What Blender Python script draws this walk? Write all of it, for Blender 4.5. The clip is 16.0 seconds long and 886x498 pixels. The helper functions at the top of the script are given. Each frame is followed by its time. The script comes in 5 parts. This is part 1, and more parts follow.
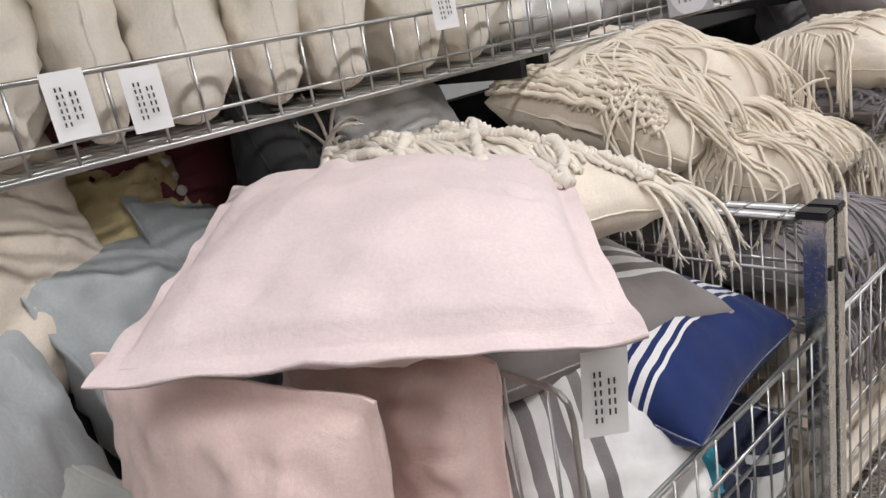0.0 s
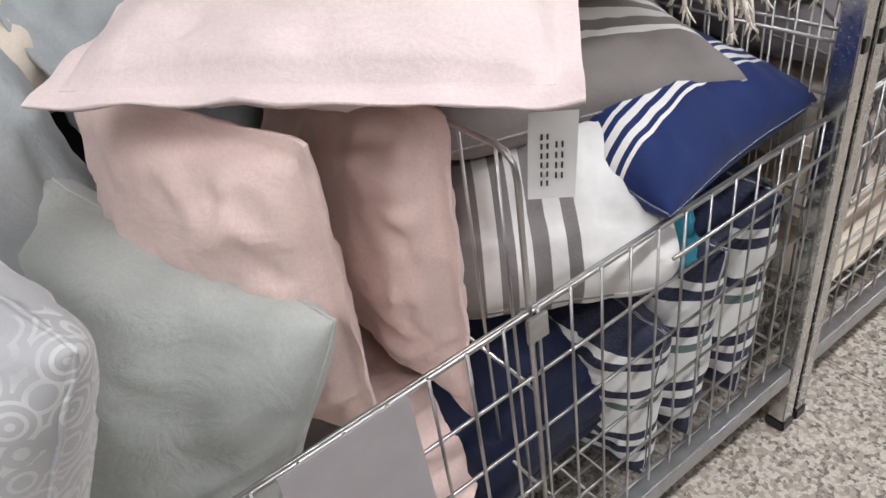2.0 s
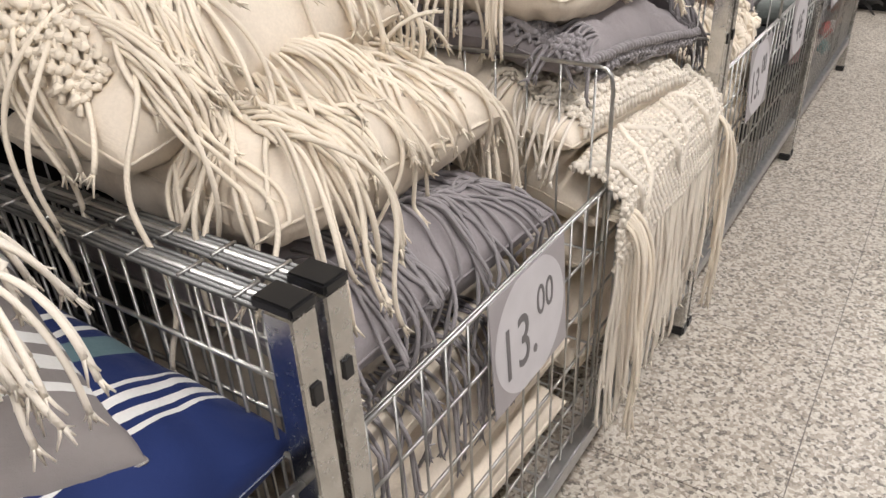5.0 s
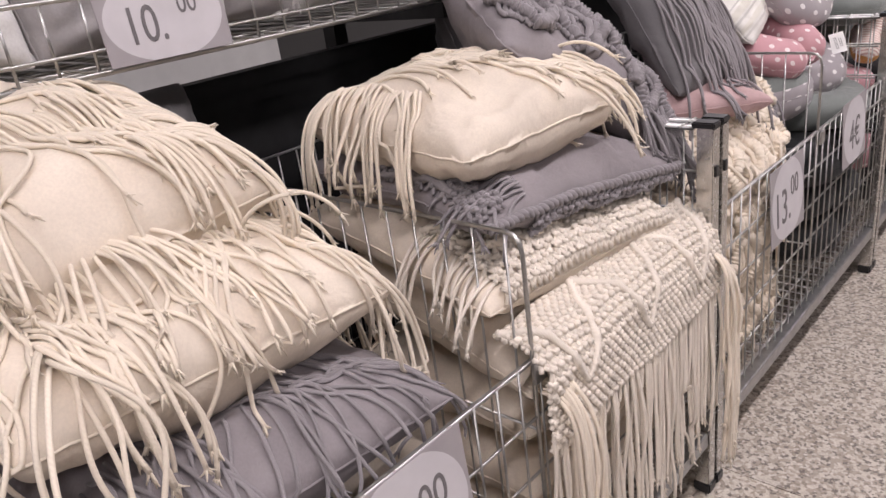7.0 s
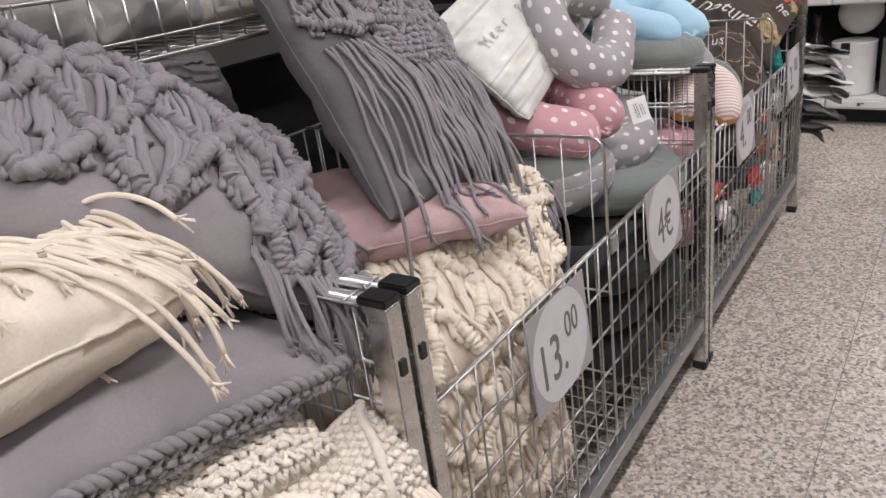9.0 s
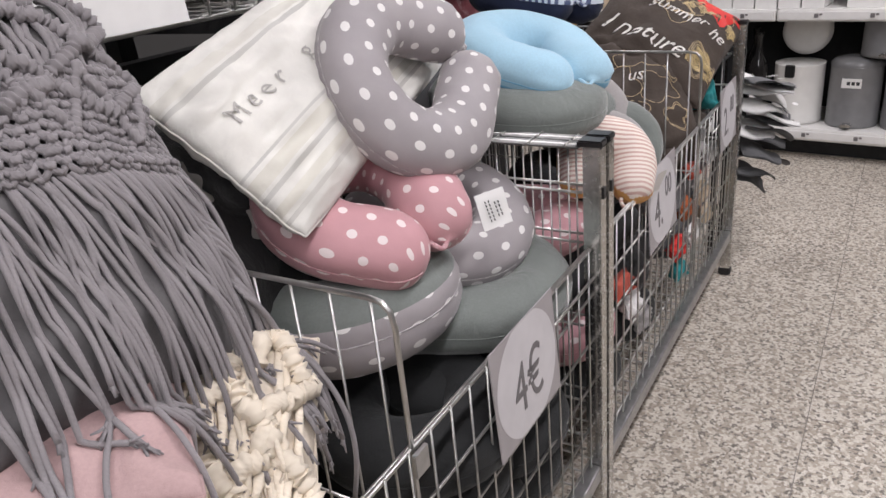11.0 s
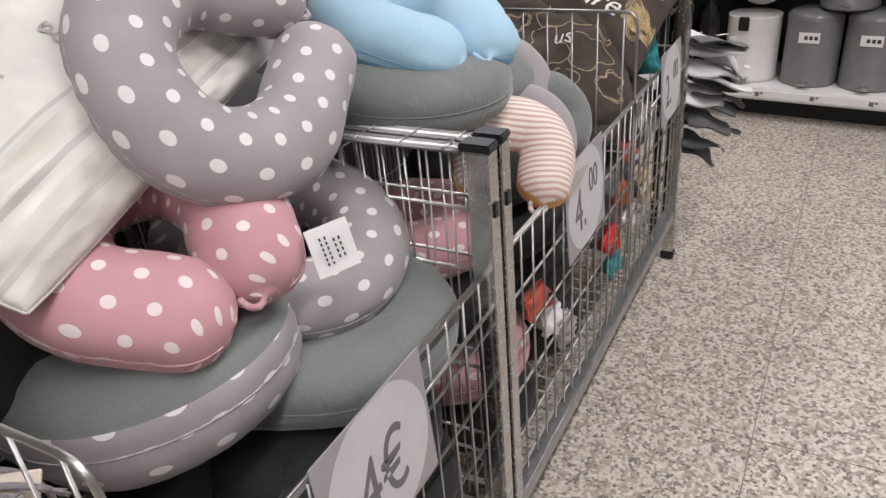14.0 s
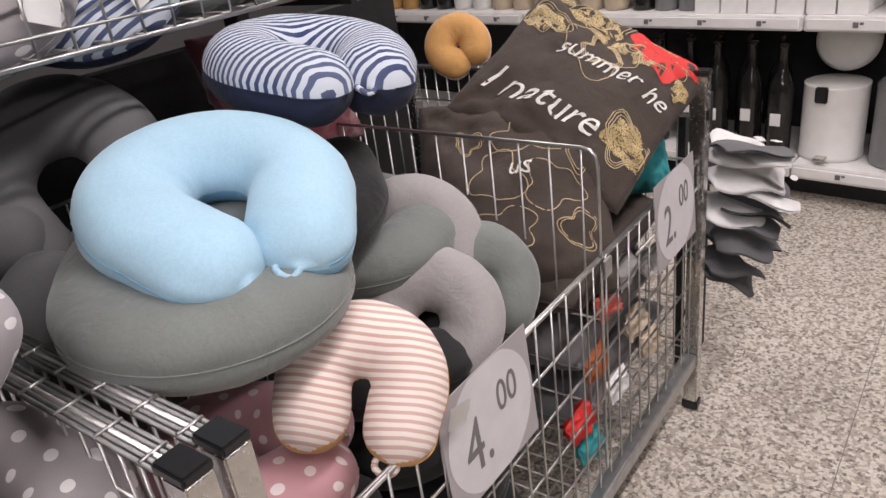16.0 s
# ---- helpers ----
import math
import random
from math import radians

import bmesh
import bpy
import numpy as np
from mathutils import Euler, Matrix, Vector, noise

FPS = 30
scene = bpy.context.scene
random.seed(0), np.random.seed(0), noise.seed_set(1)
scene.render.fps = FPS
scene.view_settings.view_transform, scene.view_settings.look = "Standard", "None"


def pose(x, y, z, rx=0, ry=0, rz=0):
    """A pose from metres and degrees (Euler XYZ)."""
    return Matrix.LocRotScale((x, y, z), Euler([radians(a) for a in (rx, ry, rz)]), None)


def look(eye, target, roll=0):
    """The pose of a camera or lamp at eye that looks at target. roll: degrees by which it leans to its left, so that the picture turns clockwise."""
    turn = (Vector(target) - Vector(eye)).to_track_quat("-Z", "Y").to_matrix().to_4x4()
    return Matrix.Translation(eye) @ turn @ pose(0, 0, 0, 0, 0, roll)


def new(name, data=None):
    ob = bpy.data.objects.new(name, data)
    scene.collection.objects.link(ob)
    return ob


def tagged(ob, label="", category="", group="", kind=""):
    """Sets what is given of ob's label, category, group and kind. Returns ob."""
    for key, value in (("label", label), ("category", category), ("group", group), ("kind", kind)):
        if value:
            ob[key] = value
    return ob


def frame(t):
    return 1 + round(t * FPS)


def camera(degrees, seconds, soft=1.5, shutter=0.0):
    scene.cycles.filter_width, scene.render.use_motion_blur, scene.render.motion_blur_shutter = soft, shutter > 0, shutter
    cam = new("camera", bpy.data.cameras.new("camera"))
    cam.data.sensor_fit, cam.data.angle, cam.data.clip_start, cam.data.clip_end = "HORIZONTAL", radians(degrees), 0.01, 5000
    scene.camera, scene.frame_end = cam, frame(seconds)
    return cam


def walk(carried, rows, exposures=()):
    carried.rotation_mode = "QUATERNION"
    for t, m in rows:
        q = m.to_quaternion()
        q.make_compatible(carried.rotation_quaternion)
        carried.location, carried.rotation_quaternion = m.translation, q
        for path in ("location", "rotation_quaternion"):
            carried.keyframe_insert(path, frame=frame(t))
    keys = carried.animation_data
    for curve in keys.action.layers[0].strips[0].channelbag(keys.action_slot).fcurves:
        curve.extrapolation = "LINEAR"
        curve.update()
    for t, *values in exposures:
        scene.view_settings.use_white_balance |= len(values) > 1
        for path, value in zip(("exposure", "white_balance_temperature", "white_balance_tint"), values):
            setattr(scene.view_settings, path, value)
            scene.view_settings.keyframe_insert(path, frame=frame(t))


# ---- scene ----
cam = camera(61.7, 16.0)
PATH = [
    (0, (-0.01, -0.065, 1.247), (1.238, 1.381, 0.654), -10.2),
    (0.5, (0.048, -0.069, 1.253), (1.088, 1.419, 0.414), -10.7),
    (1, (0.074, -0.087, 1.241), (0.972, 1.375, 0.214), -11.0),
    (1.5, (0.077, -0.109, 1.227), (0.921, 1.33, 0.124), -10.5),
    (2, (0.093, -0.123, 1.229), (0.937, 1.258, 0.054), -9.6),
    (2.5, (0.139, -0.123, 1.241), (1.118, 1.186, 0.089), -9.1),
    (3, (0.197, -0.145, 1.243), (1.207, 1.186, 0.143), -8.9),
    (3.5, (0.286, -0.169, 1.234), (1.322, 1.156, 0.153), -7.9),
    (4, (0.41, -0.145, 1.234), (1.602, 1.115, 0.239), -6.8),
    (4.5, (0.618, -0.055, 1.228), (1.982, 0.985, 0.199), -2.4),
    (4.7, (0.671, -0.037, 1.212), (2.101, 0.921, 0.194), -2.2),
    (6.8, (1.025, -0.217, 1.27), (2.285, 1.156, 0.544), -8.3),
    (7, (1.06, -0.228, 1.265), (2.374, 1.07, 0.499), -7.9),
    (7.5, (1.254, -0.189, 1.26), (2.814, 0.748, 0.428), -4.1),
    (8, (1.457, -0.102, 1.274), (3.048, 0.735, 0.41), -3.6),
    (8.5, (1.621, -0.154, 1.27), (3.171, 0.771, 0.41), -6.1),
    (9, (1.815, -0.193, 1.263), (3.295, 0.914, 0.498), -8.0),
    (9.5, (1.983, -0.184, 1.24), (3.458, 0.875, 0.402), -8.3),
    (10, (2.22, -0.082, 1.261), (3.769, 0.889, 0.449), -5.4),
    (10.2, (2.287, -0.067, 1.251), (3.841, 0.851, 0.39), -5.3),
    (12.3, (2.76, -0.13, 1.279), (4.244, 1.03, 0.607), -7.4),
    (12.5, (2.763, -0.121, 1.277), (4.252, 1.038, 0.613), -7.9),
    (13, (2.759, -0.104, 1.252), (4.223, 1.033, 0.499), -8.5),
    (13.5, (2.774, -0.093, 1.236), (4.222, 1.011, 0.41), -9.0),
    (14, (2.899, -0.055, 1.231), (4.422, 0.823, 0.276), -5.2),
    (14.5, (3.039, 0.0, 1.268), (4.656, 0.693, 0.316), -1.4),
    (15, (3.17, -0.023, 1.28), (4.739, 0.798, 0.35), -4.1),
    (15.5, (3.379, -0.113, 1.296), (4.848, 0.945, 0.447), -7.1),
    (16, (3.497, -0.147, 1.291), (4.899, 0.981, 0.419), -7.7),
]
walk(cam, [(t, look(eye, target, roll)) for t, eye, target, roll in PATH], [(0, -0.10, 6250, 6), (0.5, -0.11, 6200, 5), (1.5, -0.02, 6150, 5), (3, 0.05, 6250, 5), (4.5, 0.13, 6550, 5), (7, -0.02, 6500, 17), (8.5, -0.12, 6400, 12), (10, -0.04, 6300, 10), (13.5, -0.07, 6350, 10), (15, 0.0, 6600, 13), (16, 0.06, 6620, 14)])

# ---- world and light ----
from mathutils.bvhtree import BVHTree

world = bpy.data.worlds.new("shop_air")
scene.world = world
world.use_nodes = True
world.node_tree.nodes["Background"].inputs[0].default_value = (0.9, 0.95, 1.0, 1)
world.node_tree.nodes["Background"].inputs[1].default_value = 0.008
scene.view_settings.exposure = 0.0
LAMP_POWER = 30.0
# aisle row, plus added fill: x -2.7, the y -2.2 pair, and (5.9, 1.5)
LAMPS = [(x, -0.50) for x in (-2.7, -0.9, 0.9, 2.7, 4.5, 6.3)] + [(x, -2.2) for x in (0.3, 4.7)] + [(5.9, 1.5)]
CEILING = 2.85


# ---- materials ----
def mat_base(name, rough=0.8, metal=0.0, sheen=0.0):
    m = bpy.data.materials.new(name)
    m.use_nodes = True
    nt = m.node_tree
    b = nt.nodes["Principled BSDF"]
    b.inputs["Roughness"].default_value = rough
    b.inputs["Metallic"].default_value = metal
    if sheen:
        b.inputs["Sheen Weight"].default_value = sheen
        b.inputs["Sheen Roughness"].default_value = 0.4
    return m, nt, b


def nd(nt, kind, **kw):
    n = nt.nodes.new(kind)
    for k, v in kw.items():
        if k == "operation":
            n.operation = v
        elif k == "blend":
            n.blend_type = v
        else:
            n.inputs[k].default_value = v
    return n


def math_node(nt, op, a, b=None):
    n = nt.nodes.new("ShaderNodeMath")
    n.operation = op
    for i, v in enumerate((a, b)):
        if v is None:
            continue
        if isinstance(v, (int, float)):
            n.inputs[i].default_value = v
        else:
            nt.links.new(v, n.inputs[i])
    return n.outputs[0]


def mix_col(nt, fac, a, b):
    n = nt.nodes.new("ShaderNodeMix")
    n.data_type = "RGBA"
    for sock, v in ((n.inputs[0], fac), (n.inputs[6], a), (n.inputs[7], b)):
        if isinstance(v, (int, float)):
            sock.default_value = v
        elif isinstance(v, tuple):
            sock.default_value = (*v, 1) if len(v) == 3 else v
        else:
            nt.links.new(v, sock)
    return n.outputs[2]


def noise_fac(nt, scale, detail=4.0, coord="Object", lo=0.35, hi=0.65):
    tc = nt.nodes.new("ShaderNodeTexCoord")
    n = nd(nt, "ShaderNodeTexNoise", Scale=scale, Detail=detail)
    nt.links.new(tc.outputs[coord], n.inputs["Vector"])
    r = nd(nt, "ShaderNodeMapRange")
    r.inputs[1].default_value, r.inputs[2].default_value = lo, hi
    nt.links.new(n.outputs["Fac"], r.inputs[0])
    return r.outputs[0]


def shade(c, k):
    return tuple(min(1.0, v * k) for v in c)


def cloth_bump(nt, b, weave=900.0, strength=0.25, crease=0.7):
    """Woven grain and soft creases."""
    tc = nt.nodes.new("ShaderNodeTexCoord")
    n1 = nd(nt, "ShaderNodeTexNoise", Scale=weave, Detail=2.0)
    n2 = nd(nt, "ShaderNodeTexNoise", Scale=14.0, Detail=5.0, Roughness=0.55, Distortion=0.6)
    for n in (n1, n2):
        nt.links.new(tc.outputs["Object"], n.inputs["Vector"])
    b2 = nd(nt, "ShaderNodeBump", Strength=crease, Distance=0.012)
    nt.links.new(n2.outputs["Fac"], b2.inputs["Height"])
    b1 = nd(nt, "ShaderNodeBump", Strength=strength, Distance=0.0012)
    nt.links.new(n1.outputs["Fac"], b1.inputs["Height"])
    nt.links.new(b2.outputs[0], b1.inputs["Normal"])
    nt.links.new(b1.outputs[0], b.inputs["Normal"])


def cloth(name, col, sheen=0.15, rough=0.88, mottle=0.12, weave=900.0, crease=0.35):
    m, nt, b = mat_base(name, rough, 0.0, sheen)
    f = noise_fac(nt, 9.0, 6.0)
    g = noise_fac(nt, 260.0, 2.0)
    c = mix_col(nt, f, shade(col, 1 - mottle), shade(col, 1 + mottle * 0.6))
    c = mix_col(nt, math_node(nt, "MULTIPLY", g, 0.25), c, shade(col, 0.72))
    nt.links.new(c, b.inputs["Base Color"])
    cloth_bump(nt, b, weave, 0.4, crease * 1.5)
    return m


def striped(name, base, bands, axis=1, crease=0.3):
    """Woven stripes: bands are (from, to, colour) across the cushion, 0 to 1."""
    m, nt, b = mat_base(name, 0.85, 0.0, 0.1)
    uv = nt.nodes.new("ShaderNodeUVMap")
    sep = nt.nodes.new("ShaderNodeSeparateXYZ")
    nt.links.new(uv.outputs[0], sep.inputs[0])
    v = sep.outputs[axis]
    f = noise_fac(nt, 11.0, 5.0)
    c = mix_col(nt, f, shade(base, 0.88), shade(base, 1.08))
    for lo, hi, col in bands:
        a = math_node(nt, "GREATER_THAN", v, lo)
        z = math_node(nt, "LESS_THAN", v, hi)
        c = mix_col(nt, math_node(nt, "MULTIPLY", a, z), c, col)
    g = noise_fac(nt, 300.0, 2.0)
    c = mix_col(nt, math_node(nt, "MULTIPLY", g, 0.05), c, shade(base, 0.7))
    nt.links.new(c, b.inputs["Base Color"])
    cloth_bump(nt, b, 900.0, 0.3, crease)
    return m


def periodic(name, col_a, col_b, period, share=0.5, crease=0.15):
    """Narrow knitted stripes, cut from flat cloth, by metres along the thing's x."""
    m, nt, b = mat_base(name, 0.85, 0.0, 0.15)
    tc = nt.nodes.new("ShaderNodeTexCoord")
    sep = nt.nodes.new("ShaderNodeSeparateXYZ")
    nt.links.new(tc.outputs["Object"], sep.inputs[0])
    bend = math_node(nt, "MULTIPLY", noise_fac(nt, 9.0, 1.0), 0.004)
    w = math_node(nt, "FRACT", math_node(nt, "ADD", math_node(nt, "DIVIDE", math_node(nt, "ADD", sep.outputs[0], bend), period), 100.0))
    c = mix_col(nt, math_node(nt, "GREATER_THAN", w, share), col_a, col_b)
    c = mix_col(nt, math_node(nt, "MULTIPLY", noise_fac(nt, 12.0, 4.0), 0.15), c, shade(col_a, 0.75))
    nt.links.new(c, b.inputs["Base Color"])
    cloth_bump(nt, b, 700.0, 0.25, crease)
    return m


def dotted(name, col, dot, du=0.044, dv=0.038, rad=0.0090):
    """Stretch jersey with staggered printed spots, by metres on the tube."""
    m, nt, b = mat_base(name, 0.7, 0.0, 0.2)
    uv = nt.nodes.new("ShaderNodeUVMap")
    sep = nt.nodes.new("ShaderNodeSeparateXYZ")
    nt.links.new(uv.outputs[0], sep.inputs[0])
    row = math_node(nt, "DIVIDE", sep.outputs[1], dv)
    half = math_node(nt, "MULTIPLY", math_node(nt, "MODULO", math_node(nt, "FLOOR", row), 2.0), 0.5)
    a = math_node(nt, "ADD", math_node(nt, "DIVIDE", sep.outputs[0], du), half)
    fa = math_node(nt, "MULTIPLY", math_node(nt, "SUBTRACT", math_node(nt, "FRACT", a), 0.5), du)
    fb = math_node(nt, "MULTIPLY", math_node(nt, "SUBTRACT", math_node(nt, "FRACT", row), 0.5), dv)
    d2 = math_node(nt, "ADD", math_node(nt, "MULTIPLY", fa, fa), math_node(nt, "MULTIPLY", fb, fb))
    spot = math_node(nt, "LESS_THAN", math_node(nt, "SQRT", d2), rad)
    f = noise_fac(nt, 10.0, 5.0)
    c = mix_col(nt, spot, mix_col(nt, f, shade(col, 0.9), shade(col, 1.06)), dot)
    nt.links.new(c, b.inputs["Base Color"])
    cloth_bump(nt, b, 1200.0, 0.15, 0.15)
    return m


def scrolls(name, col, mark):
    """Silver print of rings and curls."""
    m, nt, b = mat_base(name, 0.75, 0.0, 0.3)
    tc = nt.nodes.new("ShaderNodeTexCoord")
    v = nd(nt, "ShaderNodeTexVoronoi", Scale=38.0)
    nt.links.new(tc.outputs["Object"], v.inputs["Vector"])
    ring = math_node(nt, "GREATER_THAN", math_node(nt, "SINE", math_node(nt, "MULTIPLY", v.outputs["Distance"], 24.0)), 0.35)
    area = noise_fac(nt, 7.0, 3.0, lo=0.40, hi=0.46)
    c = mix_col(nt, math_node(nt, "MULTIPLY", ring, area), mix_col(nt, noise_fac(nt, 6.0, 5.0), shade(col, 0.85), shade(col, 1.1)), mark)
    nt.links.new(c, b.inputs["Base Color"])
    cloth_bump(nt, b, 900.0, 0.3, 0.4)
    return m


def rope(name, col):
    """Twisted cotton cord: diagonal strands along its length."""
    m, nt, b = mat_base(name, 0.9, 0.0, 0.2)
    uv = nt.nodes.new("ShaderNodeUVMap")
    sep = nt.nodes.new("ShaderNodeSeparateXYZ")
    nt.links.new(uv.outputs[0], sep.inputs[0])
    k = math_node(nt, "ADD", math_node(nt, "MULTIPLY", sep.outputs[0], 1100.0), math_node(nt, "MULTIPLY", sep.outputs[1], 12.566))

    bp = nd(nt, "ShaderNodeBump", Strength=0.2, Distance=0.001)
    nt.links.new(math_node(nt, "SINE", k), bp.inputs["Height"])
    nt.links.new(bp.outputs[0], b.inputs["Normal"])
    isl = nt.nodes.new("ShaderNodeNewGeometry")
    c = mix_col(nt, isl.outputs["Random Per Island"], shade(col, 0.86), shade(col, 1.06))
    c = mix_col(nt, math_node(nt, "MULTIPLY", noise_fac(nt, 60.0, 3.0), 0.3), c, shade(col, 0.78))
    nt.links.new(c, b.inputs["Base Color"])
    return m


def metal(name, col, rough, scratch=0.15):
    m, nt, b = mat_base(name, rough, 1.0)
    f = noise_fac(nt, 40.0, 6.0)
    nt.links.new(mix_col(nt, f, shade(col, 0.82), col), b.inputs["Base Color"])
    r = nd(nt, "ShaderNodeMapRange")
    r.inputs[3].default_value, r.inputs[4].default_value = rough, rough + scratch
    nt.links.new(noise_fac(nt, 120.0, 5.0), r.inputs[0])
    nt.links.new(r.outputs[0], b.inputs["Roughness"])
    return m


def plain(name, col, rough=0.5, mottle=0.06, scale=20.0):
    m, nt, b = mat_base(name, rough)
    nt.links.new(mix_col(nt, noise_fac(nt, scale, 6.0), shade(col, 1 - mottle), shade(col, 1 + mottle)), b.inputs["Base Color"])
    return m


def terrazzo():
    m, nt, b = mat_base("terrazzo", 0.42)
    tc = nt.nodes.new("ShaderNodeTexCoord")
    cols = ((0.62, 0.575, 0.50), (0.11, 0.095, 0.08), (0.38, 0.325, 0.265), (0.68, 0.64, 0.575), (0.26, 0.215, 0.17))
    v = nd(nt, "ShaderNodeTexVoronoi", Scale=125.0)
    warp = nd(nt, "ShaderNodeTexNoise", Scale=60.0, Detail=3.0)
    geo = nt.nodes.new("ShaderNodeNewGeometry")
    nt.links.new(geo.outputs["Position"], warp.inputs["Vector"])
    mixv = nt.nodes.new("ShaderNodeMix")
    mixv.data_type = "VECTOR"
    mixv.inputs[0].default_value = 0.012
    nt.links.new(geo.outputs["Position"], mixv.inputs[4])
    nt.links.new(warp.outputs["Color"], mixv.inputs[5])
    nt.links.new(mixv.outputs[1], v.inputs["Vector"])
    sep = nt.nodes.new("ShaderNodeSeparateColor")
    nt.links.new(v.outputs["Color"], sep.inputs[0])
    ramp = nt.nodes.new("ShaderNodeValToRGB")
    ramp.color_ramp.interpolation = "CONSTANT"
    while len(ramp.color_ramp.elements) < 5:
        ramp.color_ramp.elements.new(0.5)
    for e, p, c in zip(ramp.color_ramp.elements, (0.0, 0.30, 0.47, 0.72, 0.86), cols):
        e.position, e.color = p, (*c, 1)
    nt.links.new(sep.outputs[0], ramp.inputs[0])
    v2 = nd(nt, "ShaderNodeTexVoronoi", Scale=240.0)
    nt.links.new(geo.outputs["Position"], v2.inputs["Vector"])
    s2 = nt.nodes.new("ShaderNodeSeparateColor")
    nt.links.new(v2.outputs["Color"], s2.inputs[0])
    grit = math_node(nt, "MULTIPLY", math_node(nt, "GREATER_THAN", s2.outputs[1], 0.62), 0.6)
    c = mix_col(nt, grit, ramp.outputs[0], (0.44, 0.395, 0.335))
    info = nt.nodes.new("ShaderNodeObjectInfo")
    c = mix_col(nt, math_node(nt, "MULTIPLY", info.outputs["Random"], 0.12), c, (0.30, 0.27, 0.25))
    stain = nd(nt, "ShaderNodeTexNoise", Scale=1.6, Detail=6.0)
    nt.links.new(geo.outputs["Position"], stain.inputs["Vector"])
    c = mix_col(nt, math_node(nt, "MULTIPLY", stain.outputs["Fac"], 0.25), c, (0.34, 0.30, 0.27))
    nt.links.new(c, b.inputs["Base Color"])
    return m


def speckle(name, col_a, col_b, level=0.42):
    """Foil print that has broken into grains."""
    m, nt, b = mat_base(name, 0.6)
    f = noise_fac(nt, 330.0, 3.0, lo=level, hi=level + 0.06)
    c = mix_col(nt, f, col_a, mix_col(nt, noise_fac(nt, 40.0, 3.0), shade(col_b, 0.6), col_b))
    nt.links.new(c, b.inputs["Base Color"])
    return m


